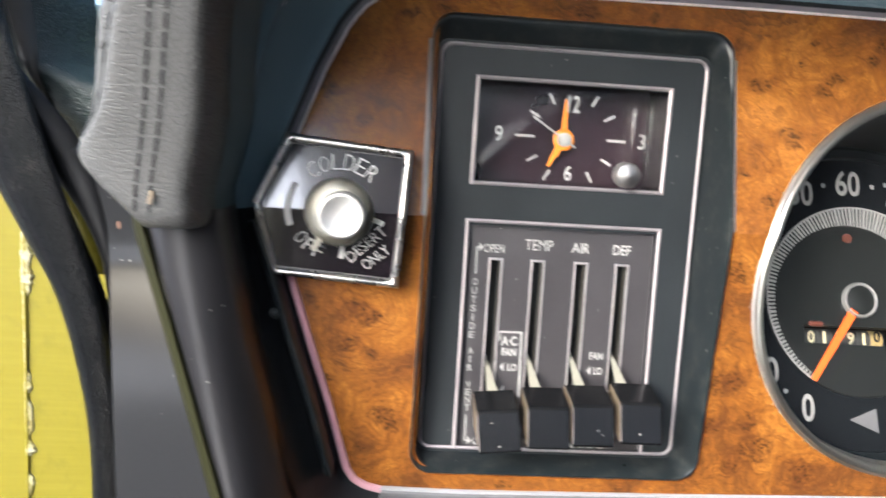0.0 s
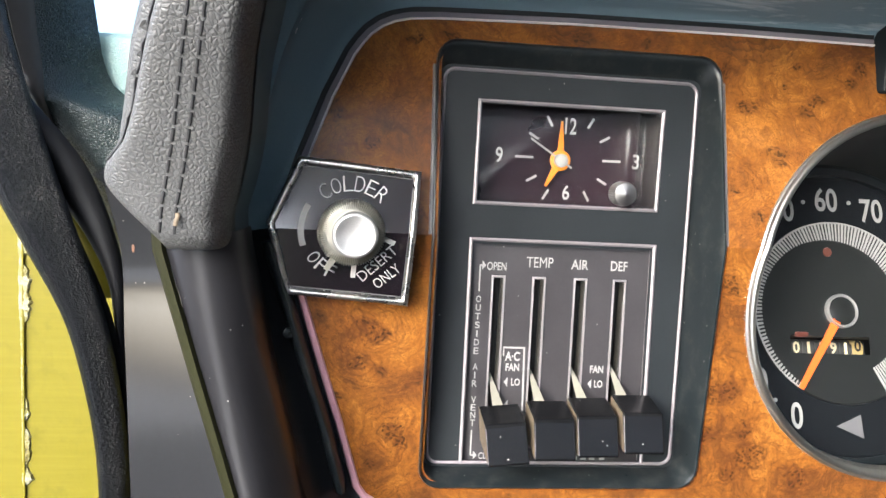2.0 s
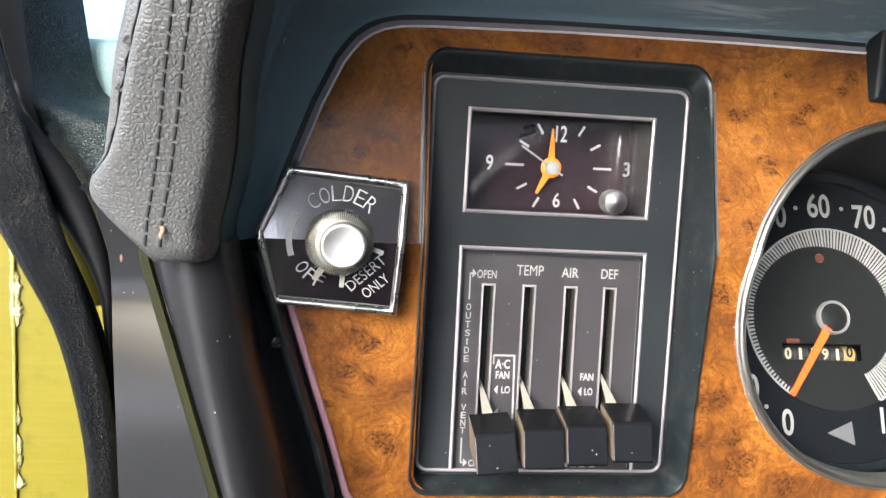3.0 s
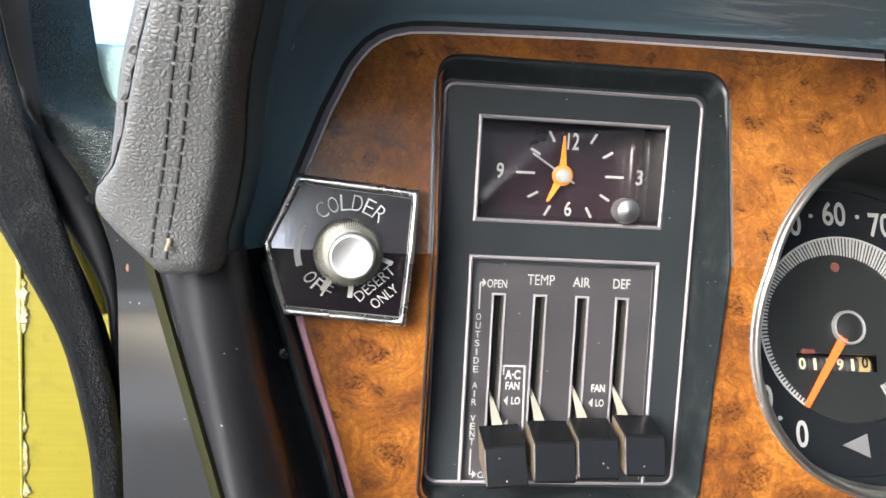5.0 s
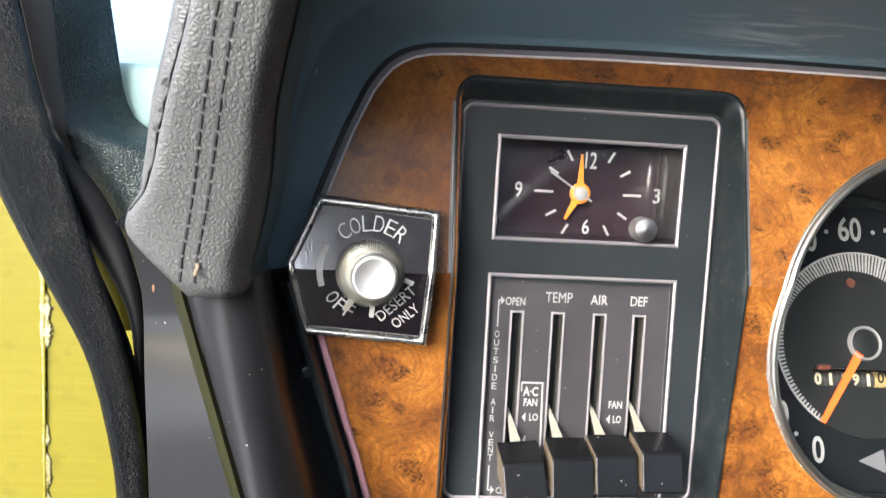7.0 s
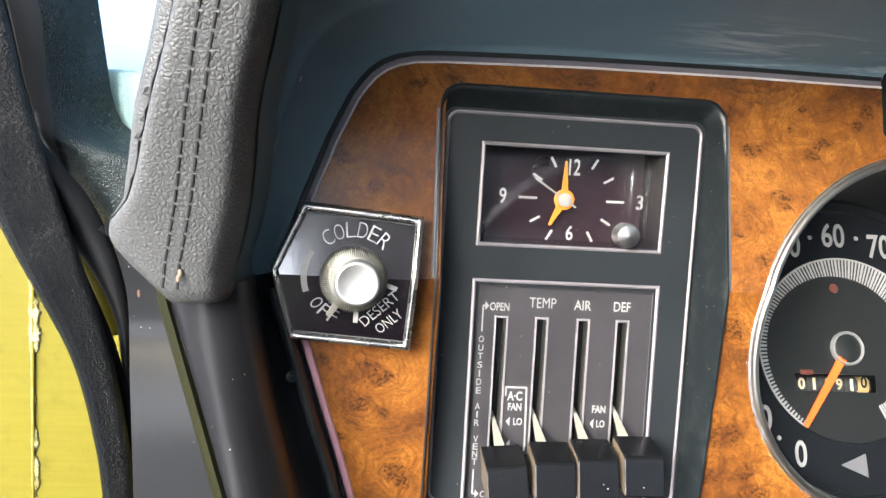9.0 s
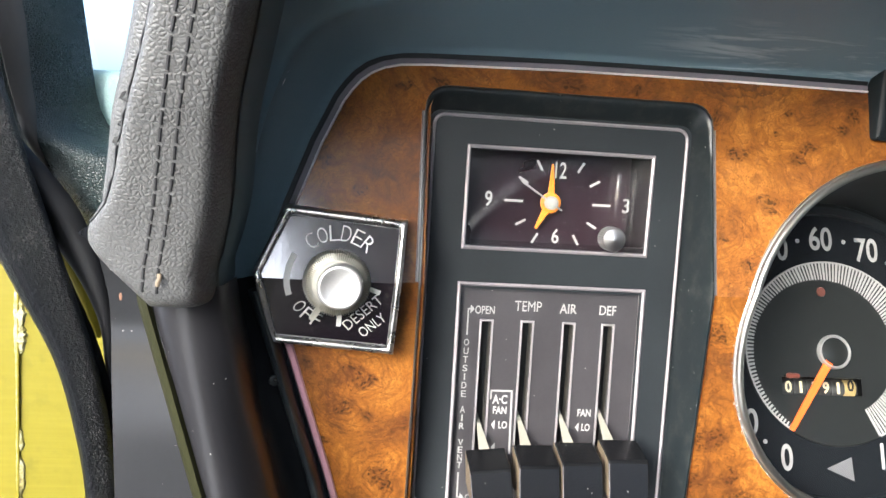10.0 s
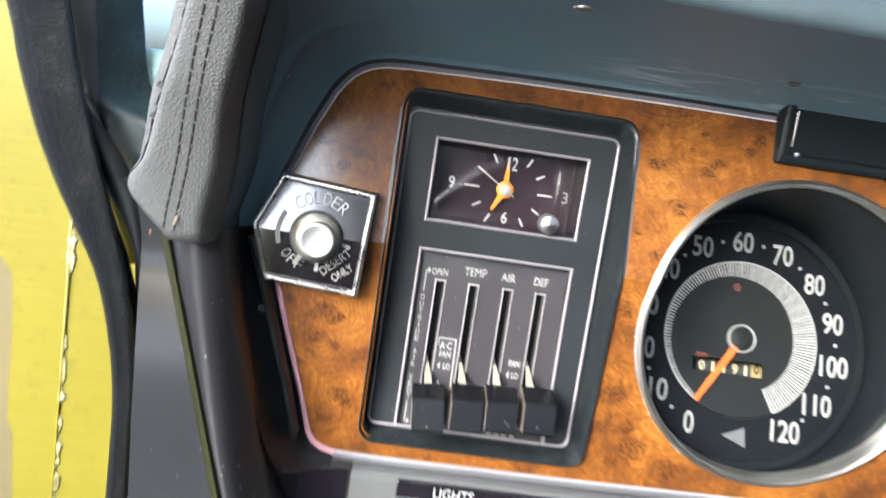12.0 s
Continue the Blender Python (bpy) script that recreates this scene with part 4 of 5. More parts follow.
for r in rows[:3]:
    for j in range(0, len(r), 2):
        cc = Vector((P3(AC[0], 0, AC[1]).x, r[j].y, P3(AC[0], 0, AC[1]).z))
        r[j] = r[j] + (cc - r[j]) * 0.085
bm = bmesh.new()
fill_rows(bm, rows, closed_u=True)
knob = part("knob", bm, M_WORN, acp, "knurled bright knob")
part("knob_cap", turned(AC[0] + 1.2, AC[1] - 0.3, [(7.4, 5.2), (7.2, 9.4), (6.9, 10.2), (6.4, 10.5), (5.9, 10.4), (5.2, 10.1), (4.2, 9.8), (3.0, 9.55), (1.6, 9.4), (0.3, 9.35)], flat_ac, 48), M_CAP, knob, "satin dished knob cap", 50)
a = radians(212)
patch("pointer", bar(AC[0] + 9 * math.sin(a), AC[1] + 9 * math.cos(a), AC[0] + 14.5 * math.sin(a), AC[1] + 14.5 * math.cos(a), 2.4, 1.6), flat_ac, M_WORN, knob, 4.0, 2.5, "clear pointer tab")
for i, ch in enumerate("COLDER"):
    ang = -36 + i * 14.8
    s, c = math.sin(radians(ang)), math.cos(radians(ang))
    word("letter", ch, AC[0] + 15.4 * s, AC[1] + 15.4 * c, 3.2, 5.1, on_ac, M_FADED, acp, ang, -0.012, 0.25)
for i, ch in enumerate("OFF"):
    ang = 233 - i * 14
    s, c = math.sin(radians(ang)), math.cos(radians(ang))
    word("letter", ch, AC[0] + 14.8 * s, AC[1] + 14.8 * c, 2.8, 4.6, on_ac, M_WHITE, acp, ang - 180, -0.006, 0.25)
word("lettering", "DESERT", -35.0, -19.3, 15.4, 3.6, on_ac, M_WHITE, acp, -43, -0.004, 0.25)
word("lettering", "ONLY", -31.7, -23.6, 10.0, 3.5, on_ac, M_WHITE, acp, -41, -0.004, 0.25)


def arc_patch(name, r0, r1, a0, a1, parent):
    rows, _ = disc_rows(AC[0], AC[1], [(r0, 0.25), (r1, 0.25)], on_ac, 16, a0, a1)
    part(name, loft(rows), M_WHITE, parent)


arc_patch("arc_mark", 15.2, 17.2, 251, 300, acp)
patch("arc_end", bar(AC[0] + 1.3, AC[1] - 11.0, AC[0] + 1.0, AC[1] - 15.4, 1.6), on_ac, M_WHITE, acp, 0.25)
patch("arc_end", bar(AC[0] + 9.6, AC[1] - 1.6, AC[0] + 14.2, AC[1] - 3.4, 1.6), on_ac, M_WHITE, acp, 0.25)

# ---- speedometer ----
speedo = thing("speedometer", (170, 0, -97), "round black speedometer with chrome ring and red pointer", "speedometer")
DT = 0.345
DC = (171.4, -41.5)
DCOS = 1 / math.sqrt(1 + DT * DT)


def dial3(x, z, h):
    """A place on the tilted dial: x and z lie in its own plane from its centre."""
    zz = DC[1] + z * DCOS
    p = P3(DC[0] + x, 33 + DT * (zz + 40), zz)
    return p + Vector((0, -DCOS, DT * DCOS)) * (h / 1000)


part("bezel_ring", strip(ring_path(67.5, 128), [(-4.8, -1.5), (-4.7, 0.0), (-4.4, 0.3), (-4.0, 0.4), (-3.9, 0.9), (-3.3, 1.8), (-2.4, 2.1), (-1.6, 1.7), (-1.1, 0.6), (-0.95, -3), (-0.9, -8)], wood_y), M_RING, speedo, "polished chrome bezel ring", 60)
bm = bmesh.new()
for k in range(190):
    a = radians(random.gauss(196, 24))
    r = random.triangular(71.2, 73.2, 72.0)
    x, z = RING[0] + r * math.cos(a), RING[1] + r * math.sin(a)
    h = np.interp(r, (71.3, 72.0, 72.4), (0.6, 0.3, 0.1))
    bmesh.ops.create_icosphere(bm, subdivisions=1, radius=random.uniform(0.12, 0.30) / 1000, matrix=Matrix.Translation(P3(x, wood_y(x, z) - h, z)))
tagged(part("corrosion", bm, M_CHROME, speedo, "pale corrosion grains on the ring edge"), kind="stuff")
n = 96
top = [P3(RING[0] + 68.3 * math.sin(2 * math.pi * k / n), wood_y(0, RING[1] + 68.3 * math.cos(2 * math.pi * k / n)) + 3, RING[1] + 68.3 * math.cos(2 * math.pi * k / n)) for k in range(n)]
bot = [dial3(68.2 * math.sin(2 * math.pi * k / n), 68.2 * math.cos(2 * math.pi * k / n), 0) for k in range(n)]
part("housing", loft([top, bot], True), M_HOUSE, speedo, "dark grey housing wall", 30)
dz = lambda x, z, h: dial3(x, z, h)
part("dial", turned(0, 0, [(68.6, -0.5), (63, 0), (40.2, 0)], dz, 96, False), M_DIAL, speedo, "matt black dial")
part("outer_edge", turned(0, 0, [(66.4, 0.0), (66.0, 2.0), (62.4, 2.2), (62.0, 0.2)], dz, 96, False), M_HOUSE, speedo, "dark grey dial edge", 40)
WINDOW = [(-24.6, -18.8), (12.2, -18.8), (12.2, -11.2), (-24.6, -11.2)]
bm = bmesh.new()
edges = []
for lp in ([(39.9 * math.cos(2 * math.pi * k / 96), 39.9 * math.sin(2 * math.pi * k / 96)) for k in range(96)], WINDOW):
    vs = [bm.verts.new((x, z, 0)) for x, z in lp]
    edges += [bm.edges.new((vs[i], vs[(i + 1) % len(vs)])) for i in range(len(vs))]
bmesh.ops.triangle_fill(bm, edges=edges, use_beauty=True, use_dissolve=False, normal=(0, 0, 1))
for v in bm.verts:
    v.co = dz(v.co.x, v.co.y, 1.2)
part("disc", bm, M_DISC, speedo, "dark grey centre disc")
part("disc_rim", turned(0, 0, [(40.6, 0.1), (40.4, 1.0), (39.9, 1.2)], dz, 96, False), M_DISC, speedo, "", 40)
SW = 152.0
bm = bmesh.new()
N = 124
for i in range(N + 1):
    f = i / N
    a = radians(4 - SW + (2 * SW - 4) * f)
    da = radians(0.50 + 0.22 * f + (0.28 if i % 4 == 0 else 0.06))
    r1, r0 = 39.8, 39.8 - np.interp(f, (0, 0.12, 0.25, 0.37, 0.5, 0.75, 1), (1.8, 2.3, 3.5, 5.6, 8.2, 11.8, 12.4))
    q = [dial3(r * math.sin(a + s), r * math.cos(a + s), 1.45) for r, s in ((r0, -da), (r1, -da), (r1, da), (r0, da))]
    bm.faces.new([bm.verts.new(p) for p in q])
tagged(part("scale", bm, M_SCALE, speedo, "fine silver radial scale lines"), kind="stuff")
rows, _ = disc_rows(0, 0, [(39.7, 1.4), (40.5, 1.4)], dz, 90, 4 - SW, SW)
part("scale_edge", loft(rows), M_SCALE, speedo)
for k in range(13):
    a = radians(-SW + (2 * SW - 3) * k / 12)
    v = str(k * 10)
    word("numeral", v, 51.2 * math.sin(a), 51.2 * math.cos(a), 5.3 * len(v) + (0.4 if len(v) > 1 else 0) - (1.2 if "1" in v else 0), 11.2, dz, M_NUM, speedo, heavy=0.016, lift=0.4)
    if k < 12:
        b = radians(-SW + (2 * SW - 3) * (k + 0.5) / 12)
        part("dot", turned(51.2 * math.sin(b), 51.2 * math.cos(b), [(1.0, 0.2), (0.9, 0.5)], dz, 12), M_NUM, speedo)
patch("turn_arrow", [(-6.5, -49.5), (5.2, -44.5), (5.8, -54.5)], dz, M_TRI, speedo, 0.4)
na = radians(213.2)
patch("pointer", bar(5 * math.sin(na), 5 * math.cos(na), 40.5 * math.sin(na), 40.5 * math.cos(na), 3.6, 2.2), dz, M_RED, speedo, 2.6, 0.8, "orange-red pointer")
hub = part("hub", turned(0, 0, [(7.5, 1.2), (7.5, 2.6), (7.1, 3.2), (6.4, 3.1), (6.2, 2.4)], dz, 48, False), M_CAP, speedo, "thin chrome hub ring", 40)
part("hub_centre", turned(0, 0, [(6.4, 2.2), (4.5, 3.0), (1, 3.3)], dz, 48), M_DISC, hub, "dark grey hub", 60)
part("warning_lamp", turned(-3.6, 26.5, [(2.1, 1.2), (1.9, 1.7), (0.4, 1.9)], dz, 24), M_BROWN, speedo, "small brown warning lens", 60)
well = [[dz(x, z, 1.1) for x, z in WINDOW], [dz(x, z, -14.0) for x, z in ((-24.6, -19.2), (24, -19.2), (24, -10.4), (-24.6, -10.4))]]
odo = part("odometer_well", loft(well, True), M_DRUMGREY, speedo, "dark well behind the odometer window")
for i, ch in enumerate("011910"):
    # each drum is a slice of a cylinder, set deep behind the window
    x = -14.2 + i * 5.98
    arc = [(-14.9 + 4.4 * math.sin(radians(q)), -12.2 - 4.4 * (1 - math.cos(radians(q)))) for q in range(-65, 66, 13)]
    drum = part("drum", loft([[dz(x + e, z, h) for z, h in arc] for e in (-2.8, 2.8)]), M_DRUM if i == 5 else M_DRUMGREY, odo, "cream drum" if i == 5 else "", 60)
    word("digit", ch, x, -14.9 + (1.3 if i == 5 else 0), 1.4 if ch == "1" else 3.2, 5.2, dz, M_HOLE if i == 5 else M_DRUMTXT, odo, heavy=0.03, lift=-11.9)
    part("drum_edge", loft([[dz(x + e, z, -12.0) for z in (-17.8, -12.0)] for e in (2.86, 3.12)]), M_TRI, odo)
# solid block added for the orange reflection left of the odometer
part("pointer_reflection", box(147.2, 153.2, 24.0, 25.6, -51.6, -49.4, 0.7), M_BROWN, speedo, "small brown-orange block painting a reflection of the pointer")
gl = part("glass", turned(RING[0], RING[1], [(68.2, 0), (1, 0)], lambda x, z, h: P3(x, -9.0, z), 64), M_GLASS, speedo, "clear flat lens")
gl.visible_shadow = False

# ---- the hood over the panel and the cheek beside it ----
hood = thing("dash_hood", (60, -50, 70), "dark blue-black vinyl dash hood overhanging the instrument panel", "dashboard hood")
EDGE_A = [(-26, -110.6), (-33.5, -108.4), (-39.2, -103), (-46.3, -79.4), (-53.6, -56.7), (-60.6, -34), (-68.4, CREASE), (-61.1, 13.8), (-53.3, 35.8), (-46.4, 51.1), (-40.9, 58.8), (-35.3, 63.1), (-27.5, 65.7), (-15.5, 66.9), (33.7, 68.4), (98.3, 69.1), (151, 69.0), (330, 69)]
EDGE_B = [(-26, -18, -115.6), (-40, -32, -113.5), (-49.5, -42, -105), (-59, -45, -80), (-65.5, -46, -57), (-73.5, -47, -34), (-82, -48, -11), (-83, -54, 11), (-82, -62, 34), (-78, -70, 53), (-70, -80, 70), (-55, -89, 81), (-40, -94, 85), (-20, -96, 89.5), (33, -98, 92), (98, -99, 91), (151, -100, 90.5), (330, -100, 89)]
pa = smooth_path([(x, wood_y(x, z) + 1, z) for x, z in EDGE_A], 5)
pb = smooth_path(EDGE_B, 5)
na_ = offsets([Vector((p.x, p.z)) for p in pa], False)
rows = []
for s in (0.0, 0.02, 0.06, 0.14, 0.22, 0.28, 0.31, 0.34, 0.36, 0.38, 0.41, 0.44, 0.5, 0.6, 0.72, 0.82, 0.9, 1.0):
    row = []
    for a3, b3, m in zip(pa, pb, na_):
        f = 1 - (1 - s) ** 2.0
        g = min(1.0, s / 0.02)
        x = a3.x * (1 - f) + b3.x * f + 2.6 * g * (1 - s) * m.x
        z = a3.z * (1 - f) + b3.z * f + 2.6 * g * (1 - s) * m.y
        fold = 2.2 * max(0.0, 1 - abs(s - 0.36) / 0.06) * max(0.0, min(1.0, (a3.z - 5) / 15, (-15 - a3.x) / 15))
        row.append(P3(x + fold * 0.7, a3.y * (1 - s) + b3.y * s - fold, z))
    rows.append(row)
part("underside", loft([r[30:] for r in rows]), M_HOOD, hood, "dark vinyl underside and cheek", 50)
part("lower_cheek", loft([r[:31] for r in rows]), M_CHEEK, hood, "black plastic lower cheek", 50)
k0 = 5 * 10
lip = []
for dy, dzz in ((0, 0), (-1.5, 1.0), (-2.6, 3.0), (-2.8, 6.0), (-1.0, 14), (6, 26), (22, 36), (60, 42), (240, 40)):
    lip.append([P3(p.x - (dzz * 0.35 if p.x < -20 else 0), p.y + dy, p.z + dzz) for p in pb[k0:]])
part("pad_front", loft(lip), M_PADTOP, hood, "grained dark dash pad", 50)


def screw_head(x, y, z, r, nrm, parent, mat):
    nv = Vector(nrm).normalized()
    u = nv.orthogonal().normalized()
    w = nv.cross(u)
    c = Vector((x, y, z))
    rows = [[P3(*(c + nv * h + (u * math.cos(2 * math.pi * k / 20) + w * math.sin(2 * math.pi * k / 20)) * rr)) for k in range(20)] for rr, h in ((r, -0.5), (r, 0.25), (r * 0.85, 0.5), (r * 0.3, 0.55), (r * 0.22, 0.0), (r * 0.02, -0.2))]
    bm = loft(rows, True)
    part("screw", bm, mat, parent, "", 40)


screw_head(39.8, -86, 87.6, 3.4, (0, -0.1, -1), hood, M_LOWGREY)
screw_head(140, -33.5, 80.6, 2.6, (0, -0.25, -1), hood, M_LOWGREY)

# solid black strip in place of the shadow between hood and trim
part("shadow_strip", strip(OUTLINE[8:], [(0.8, -1.5), (0.9, 0.1), (2.2, 0.5), (2.7, 0.3), (2.8, -1.5)], wood_y, False), M_CHEEK, hood, "black strip painting the hood's shadow line along the trim", 40)

for x, y, z in ((-62.5, -25.3, 57.4), (-63.9, -24.7, 53.8)):
    part("scuff", tube([(x - 0.4 + 0.25 * k, y - 0.1 * k, z - 0.7 + 0.6 * k) for k in range(4)], 0.22, 0.12, (0, -1, 0), 6), M_EDGE, hood, "small pale scuff")

# ---- vent in the upper right of the panel ----
vent = thing("dash_vent", (230, -5, 50), "gloss black framed recess in the upper panel", "vent")
vy = lambda x, z: -3.4
vl = round_rect(151.4, 312, 49.6, 84, 1.0)
part("frame", strip(vl, [(-0.2, -8), (-0.2, 4.6), (0.3, 5.1), (3.6, 5.3), (4.2, 4.8), (5.0, 2.4), (5.2, -8)], vy), M_VENT, vent, "black moulded frame", 50)
bm = bmesh.new()
bm.faces.new([bm.verts.new(P3(x, -5.8, z)) for x, z in vl])
part("recess", bm, M_VENT, vent)
# bright sliver modelled in place of the highlight on the frame's rounded edge
part("vent_glint", box(156.2, 157.0, -8.8, -7.8, 57, 73, 0.3), M_CHROME, vent, "thin bright strip painting a highlight on the frame edge")
screw_head(159.6, -8.6, 54.0, 1.3, (0, -1, 0), vent, M_CHROME)

# ---- lower switch panel ----
low = thing("switch_panel", (60, -10, -140), "grey lower dash panel with a black LIGHTS label strip", "switch panel")
part("face", loft([[P3(x, y, z) for x in (-16.5, 330)] for y, z in ((-6, -114), (-17, -115.5), (-20, -118), (-20, -170))]), M_LOWGREY, low, "grey panel face", 30)
part("end_cap", loft([[P3(x, y, z) for x, y in ((-60, -36), (-46, -33), (-34, -26), (-24, -21.5), (-18.0, -21), (-17.6, -15))] for z in (-114, -118, -175)]), M_GLOSS, low, "black end cap", 50)
part("label_strip", box(4.5, 330, -21.0, -19, -124.5, -116.0, 0.6), M_GLOSS, low, "black label strip")
word("lettering", "LIGHTS", 31.0, -120.2, 18.5, 5.0, lambda x, z, h: P3(x, -21.2 - h, z), M_WHITE, low, 0, 0.012, 0.1)

# ---- padded leather end of the dash ----
pad = thing("dash_end_pad", (-92, -40, -12), "worn dark grey leather padded dash end with black stitching", "padded trim")
SEC = [(-13.5, -93.0, -38, 11, 20), (-12.5, -93.4, -38, 14.6, 27.5), (-9, -93.8, -38.2, 16.4, 31.6), (-3, -93.8, -39, 16.4, 33.0), (5, -91.6, -42, 16.4, 33.0), (20, -86.6, -49, 14.6, 33), (40, -81.9, -60, 12.3, 33), (57, -76.8, -68, 11.2, 33), (80, -70.4, -79, 10.6, 33), (110, -62, -93, 10.1, 33), (140, -54, -107, 9.6, 33)]
sec = smooth_path([Vector((a[1], a[2], a[0])) for a in SEC], 4)
wid = smooth_path([Vector((a[3], a[4], 0)) for a in SEC], 4)


PAD_E = 0.27


def pad_point(i, ang, lift=0.0):
    """ang: 0 right, 90 towards the driver, 180 left."""
    c, w = sec[i], wid[i]
    s, co = math.sin(radians(ang)), math.cos(radians(ang))
    e = PAD_E + 0.2 * max(0.0, co)
    bx = abs(co) ** e * (1 if co > 0 else -1)
    by = abs(s) ** e * (1 if s > 0 else -1)
    drop = 17.0 * max(0.0, 1 - max(0.0, (c.z + 13.5)) / 30.0) * max(0.0, -bx) ** 1.15
    return Vector((c.x + bx * (w.x + lift), c.y - by * (w.y + lift), c.z + drop))


rows = [[P3(*pad_point(i, a)) for a in range(0, 360, 6)] for i in range(len(sec))]
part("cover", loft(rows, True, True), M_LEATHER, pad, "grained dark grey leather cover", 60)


def pad_line(z0, z1, ang0, ang1, lift, steps):
    out = []
    for k in range(steps + 1):
        z = z0 + (z1 - z0) * k / steps
        i = max(0, min(len(sec) - 2, next((j for j in range(len(sec) - 1) if sec[j + 1].z >= z), len(sec) - 2)))
        f = (z - sec[i].z) / (sec[i + 1].z - sec[i].z)
        a = ang0 + (ang1 - ang0) * k / steps
        out.append(pad_point(i, a, lift).lerp(pad_point(i + 1, a, lift), f))
    return out


def stitch_line(shift, n=63):
    """Points down the front of the pad, a little right of its middle."""
    out = []
    for k in range(n + 1):
        z = -8.0 + 128.0 * k / n
        x = np.interp(z, (-8, 0, 15, 30, 54, 120), (-92.5, -91.3, -87.6, -84.4, -79.2, -62)) + shift
        i = max(0, min(len(sec) - 2, next((j for j in range(len(sec) - 1) if sec[j + 1].z >= z), len(sec) - 2)))
        f = (z - sec[i].z) / (sec[i + 1].z - sec[i].z)
        c, w = sec[i].x + (sec[i + 1].x - sec[i].x) * f, wid[i].x + (wid[i + 1].x - wid[i].x) * f
        u = max(-0.95, min(0.95, (x - c) / w))
        a = math.degrees(math.acos(math.copysign(abs(u) ** (1 / PAD_E), u)))
        out.append(pad_point(i, a, 0.05).lerp(pad_point(i + 1, a, 0.05), f))
    return out


for off in (-1.9, 1.9):
    ln = stitch_line(off)
    for j in range(0, 62, 2):
        jit = random.uniform(-0.15, 0.15)
        seg = [ln[j] + Vector((jit, 0, 0)), (ln[j] + ln[j + 1]) / 2, ln[j + 1], ln[j + 1].lerp(ln[j + 2], 0.55)]
        part("stitch", tube(seg, 0.42, 0.30, (0, -1, 0), 6), M_THREAD, pad)
knot = stitch_line(1.7)[2] + Vector((0.6, -0.6, 0))
part("loose_thread", tube([knot + Vector(d) for d in ((0.2, 0, 1.6), (0.4, -0.5, 0.6), (0.0, -0.6, -0.5), (-0.2, -0.2, -1.6))], 0.6, 0.4, (0, -1, 0), 8), M_BROWNTHREAD, pad, "loose brown thread end", 60)
part("flank", loft([[P3(*pad_point(i, a, 0.5)) for a in range(-60, 13, 6)] for i in range(4, len(sec))]), M_FLANK, pad, "smooth dark vinyl flank", 60)
side_rows = []
for i in range(len(sec)):
    p = pad_point(i, 141)
    w = np.interp(p.z, (2, 8, 20, 40, 70, 140), (0.4, 1.2, 4.2, 6.0, 6.4, 6.4))
    side_rows.append([P3(p.x + 1.0, p.y + 0.6, p.z), P3(p.x - w * 0.45, p.y + 1.8, p.z), P3(p.x - w * 0.85, p.y + 6, p.z), P3(p.x - w, p.y + 13, p.z), P3(p.x - w * 0.7, p.y + 45, p.z)])
part("side_panel", loft(side_rows[8:]), M_LEATHER, pad, "grained side panel beyond the seam", 70)
ln = pad_line(5.0, 130, 141, 141, 0.1, 60)
wob = [p + Vector((random.uniform(-0.35, 0.35), 0, random.uniform(-0.3, 0.3))) for p in ln]
part("seam", tube(wob, 0.4, 0.6, (0, -1, 0), 8), M_THREAD, pad, "dark folded edge seam", 60)
for j, sc in ((13, 1.0), (15, 0.7), (18, 1.2)):
    c = ln[j]
    part("frayed_edge", loft([[P3(*(c + Vector(d) * sc)) for d in ((1.2, 0.3, 1.8), (-1.0, -0.7, 0.9), (-1.5, -0.9, -0.4), (1.0, 0.2, -1.6))], [P3(*(c + Vector(d) * sc)) for d in ((1.4, 1.2, 1.9), (-0.9, 0.1, 0.9), (-1.3, 0.0, -0.4), (1.2, 1.2, -1.6))]], True, True), M_LEATHER, pad, "frayed bit of seam edge")
tip = Vector((-111.0, -60, 6.0))
part("torn_tip", loft([[P3(*(tip + Vector(d))) for d in ((3, -1, 5), (-3.6, -0.5, 0.2), (3.5, -1.5, -4.5))], [P3(*(tip + Vector(d))) for d in ((5, 5, 7), (-2.4, 2, 0.6), (5, 5, -6))]], True, True), M_RUBBER, pad, "frayed leather tip")

# ---- lower dash end: flat grey panel, olive edge, rounded black post ----
post = thing("dash_end_post", (-85, -40, -140), "black and grey plastic post below the padded dash end", "dash trim")


def flat_y(x, z):
    """The end panel, which curls towards the driver where it runs up under the pad."""
    return -37 + (-0.36 * (x + 100) + 0.17 * (z + 45)) / 0.91 - 0.009 * max(0.0, z + 32) ** 2 - 0.020 * max(0.0, z + 32) * max(0.0, -x - 106) / 8


rows = []
for z in (2, -3, -8, -12, -16, -20, -24, -28, -32, -36, -40, -45, -60, -95, -125):
    xl = np.interp(z, (-125, -95, -45, -18, 0), (-104.5, -108.4, -114, -116.3, -120))
    xr = np.interp(z, (-125, -95, -45, -15, 0), (-57, -69, -87.3, -98.5, -100))
    rows.append([P3(xl + (xr - xl) * k / 6, flat_y(xl + (xr - xl) * k / 6, z), z) for k in range(7)])
part("panel", loft(rows), M_GREY, post, "glossy grey flat panel", 50)
rows = []
for x, y, z in ((-100.7, -46, 2), (-98.2, -50, -15), (-88.8, -52, -45), (-71.6, -60.5, -95), (-49.0, -80, -150)):
    rows.append([P3(x - 4.0, flat_y(x - 4.0, z) - 0.3, z), P3(x - 3.4, y + 1.4, z), P3(x - 1.8, y - 0.2, z), P3(x, y - 1.2, z), P3(x + 0.8, y + 0.3, z)])
part("edge_strip", loft(rows), M_OLIVE, post, "olive edge strip", 50)
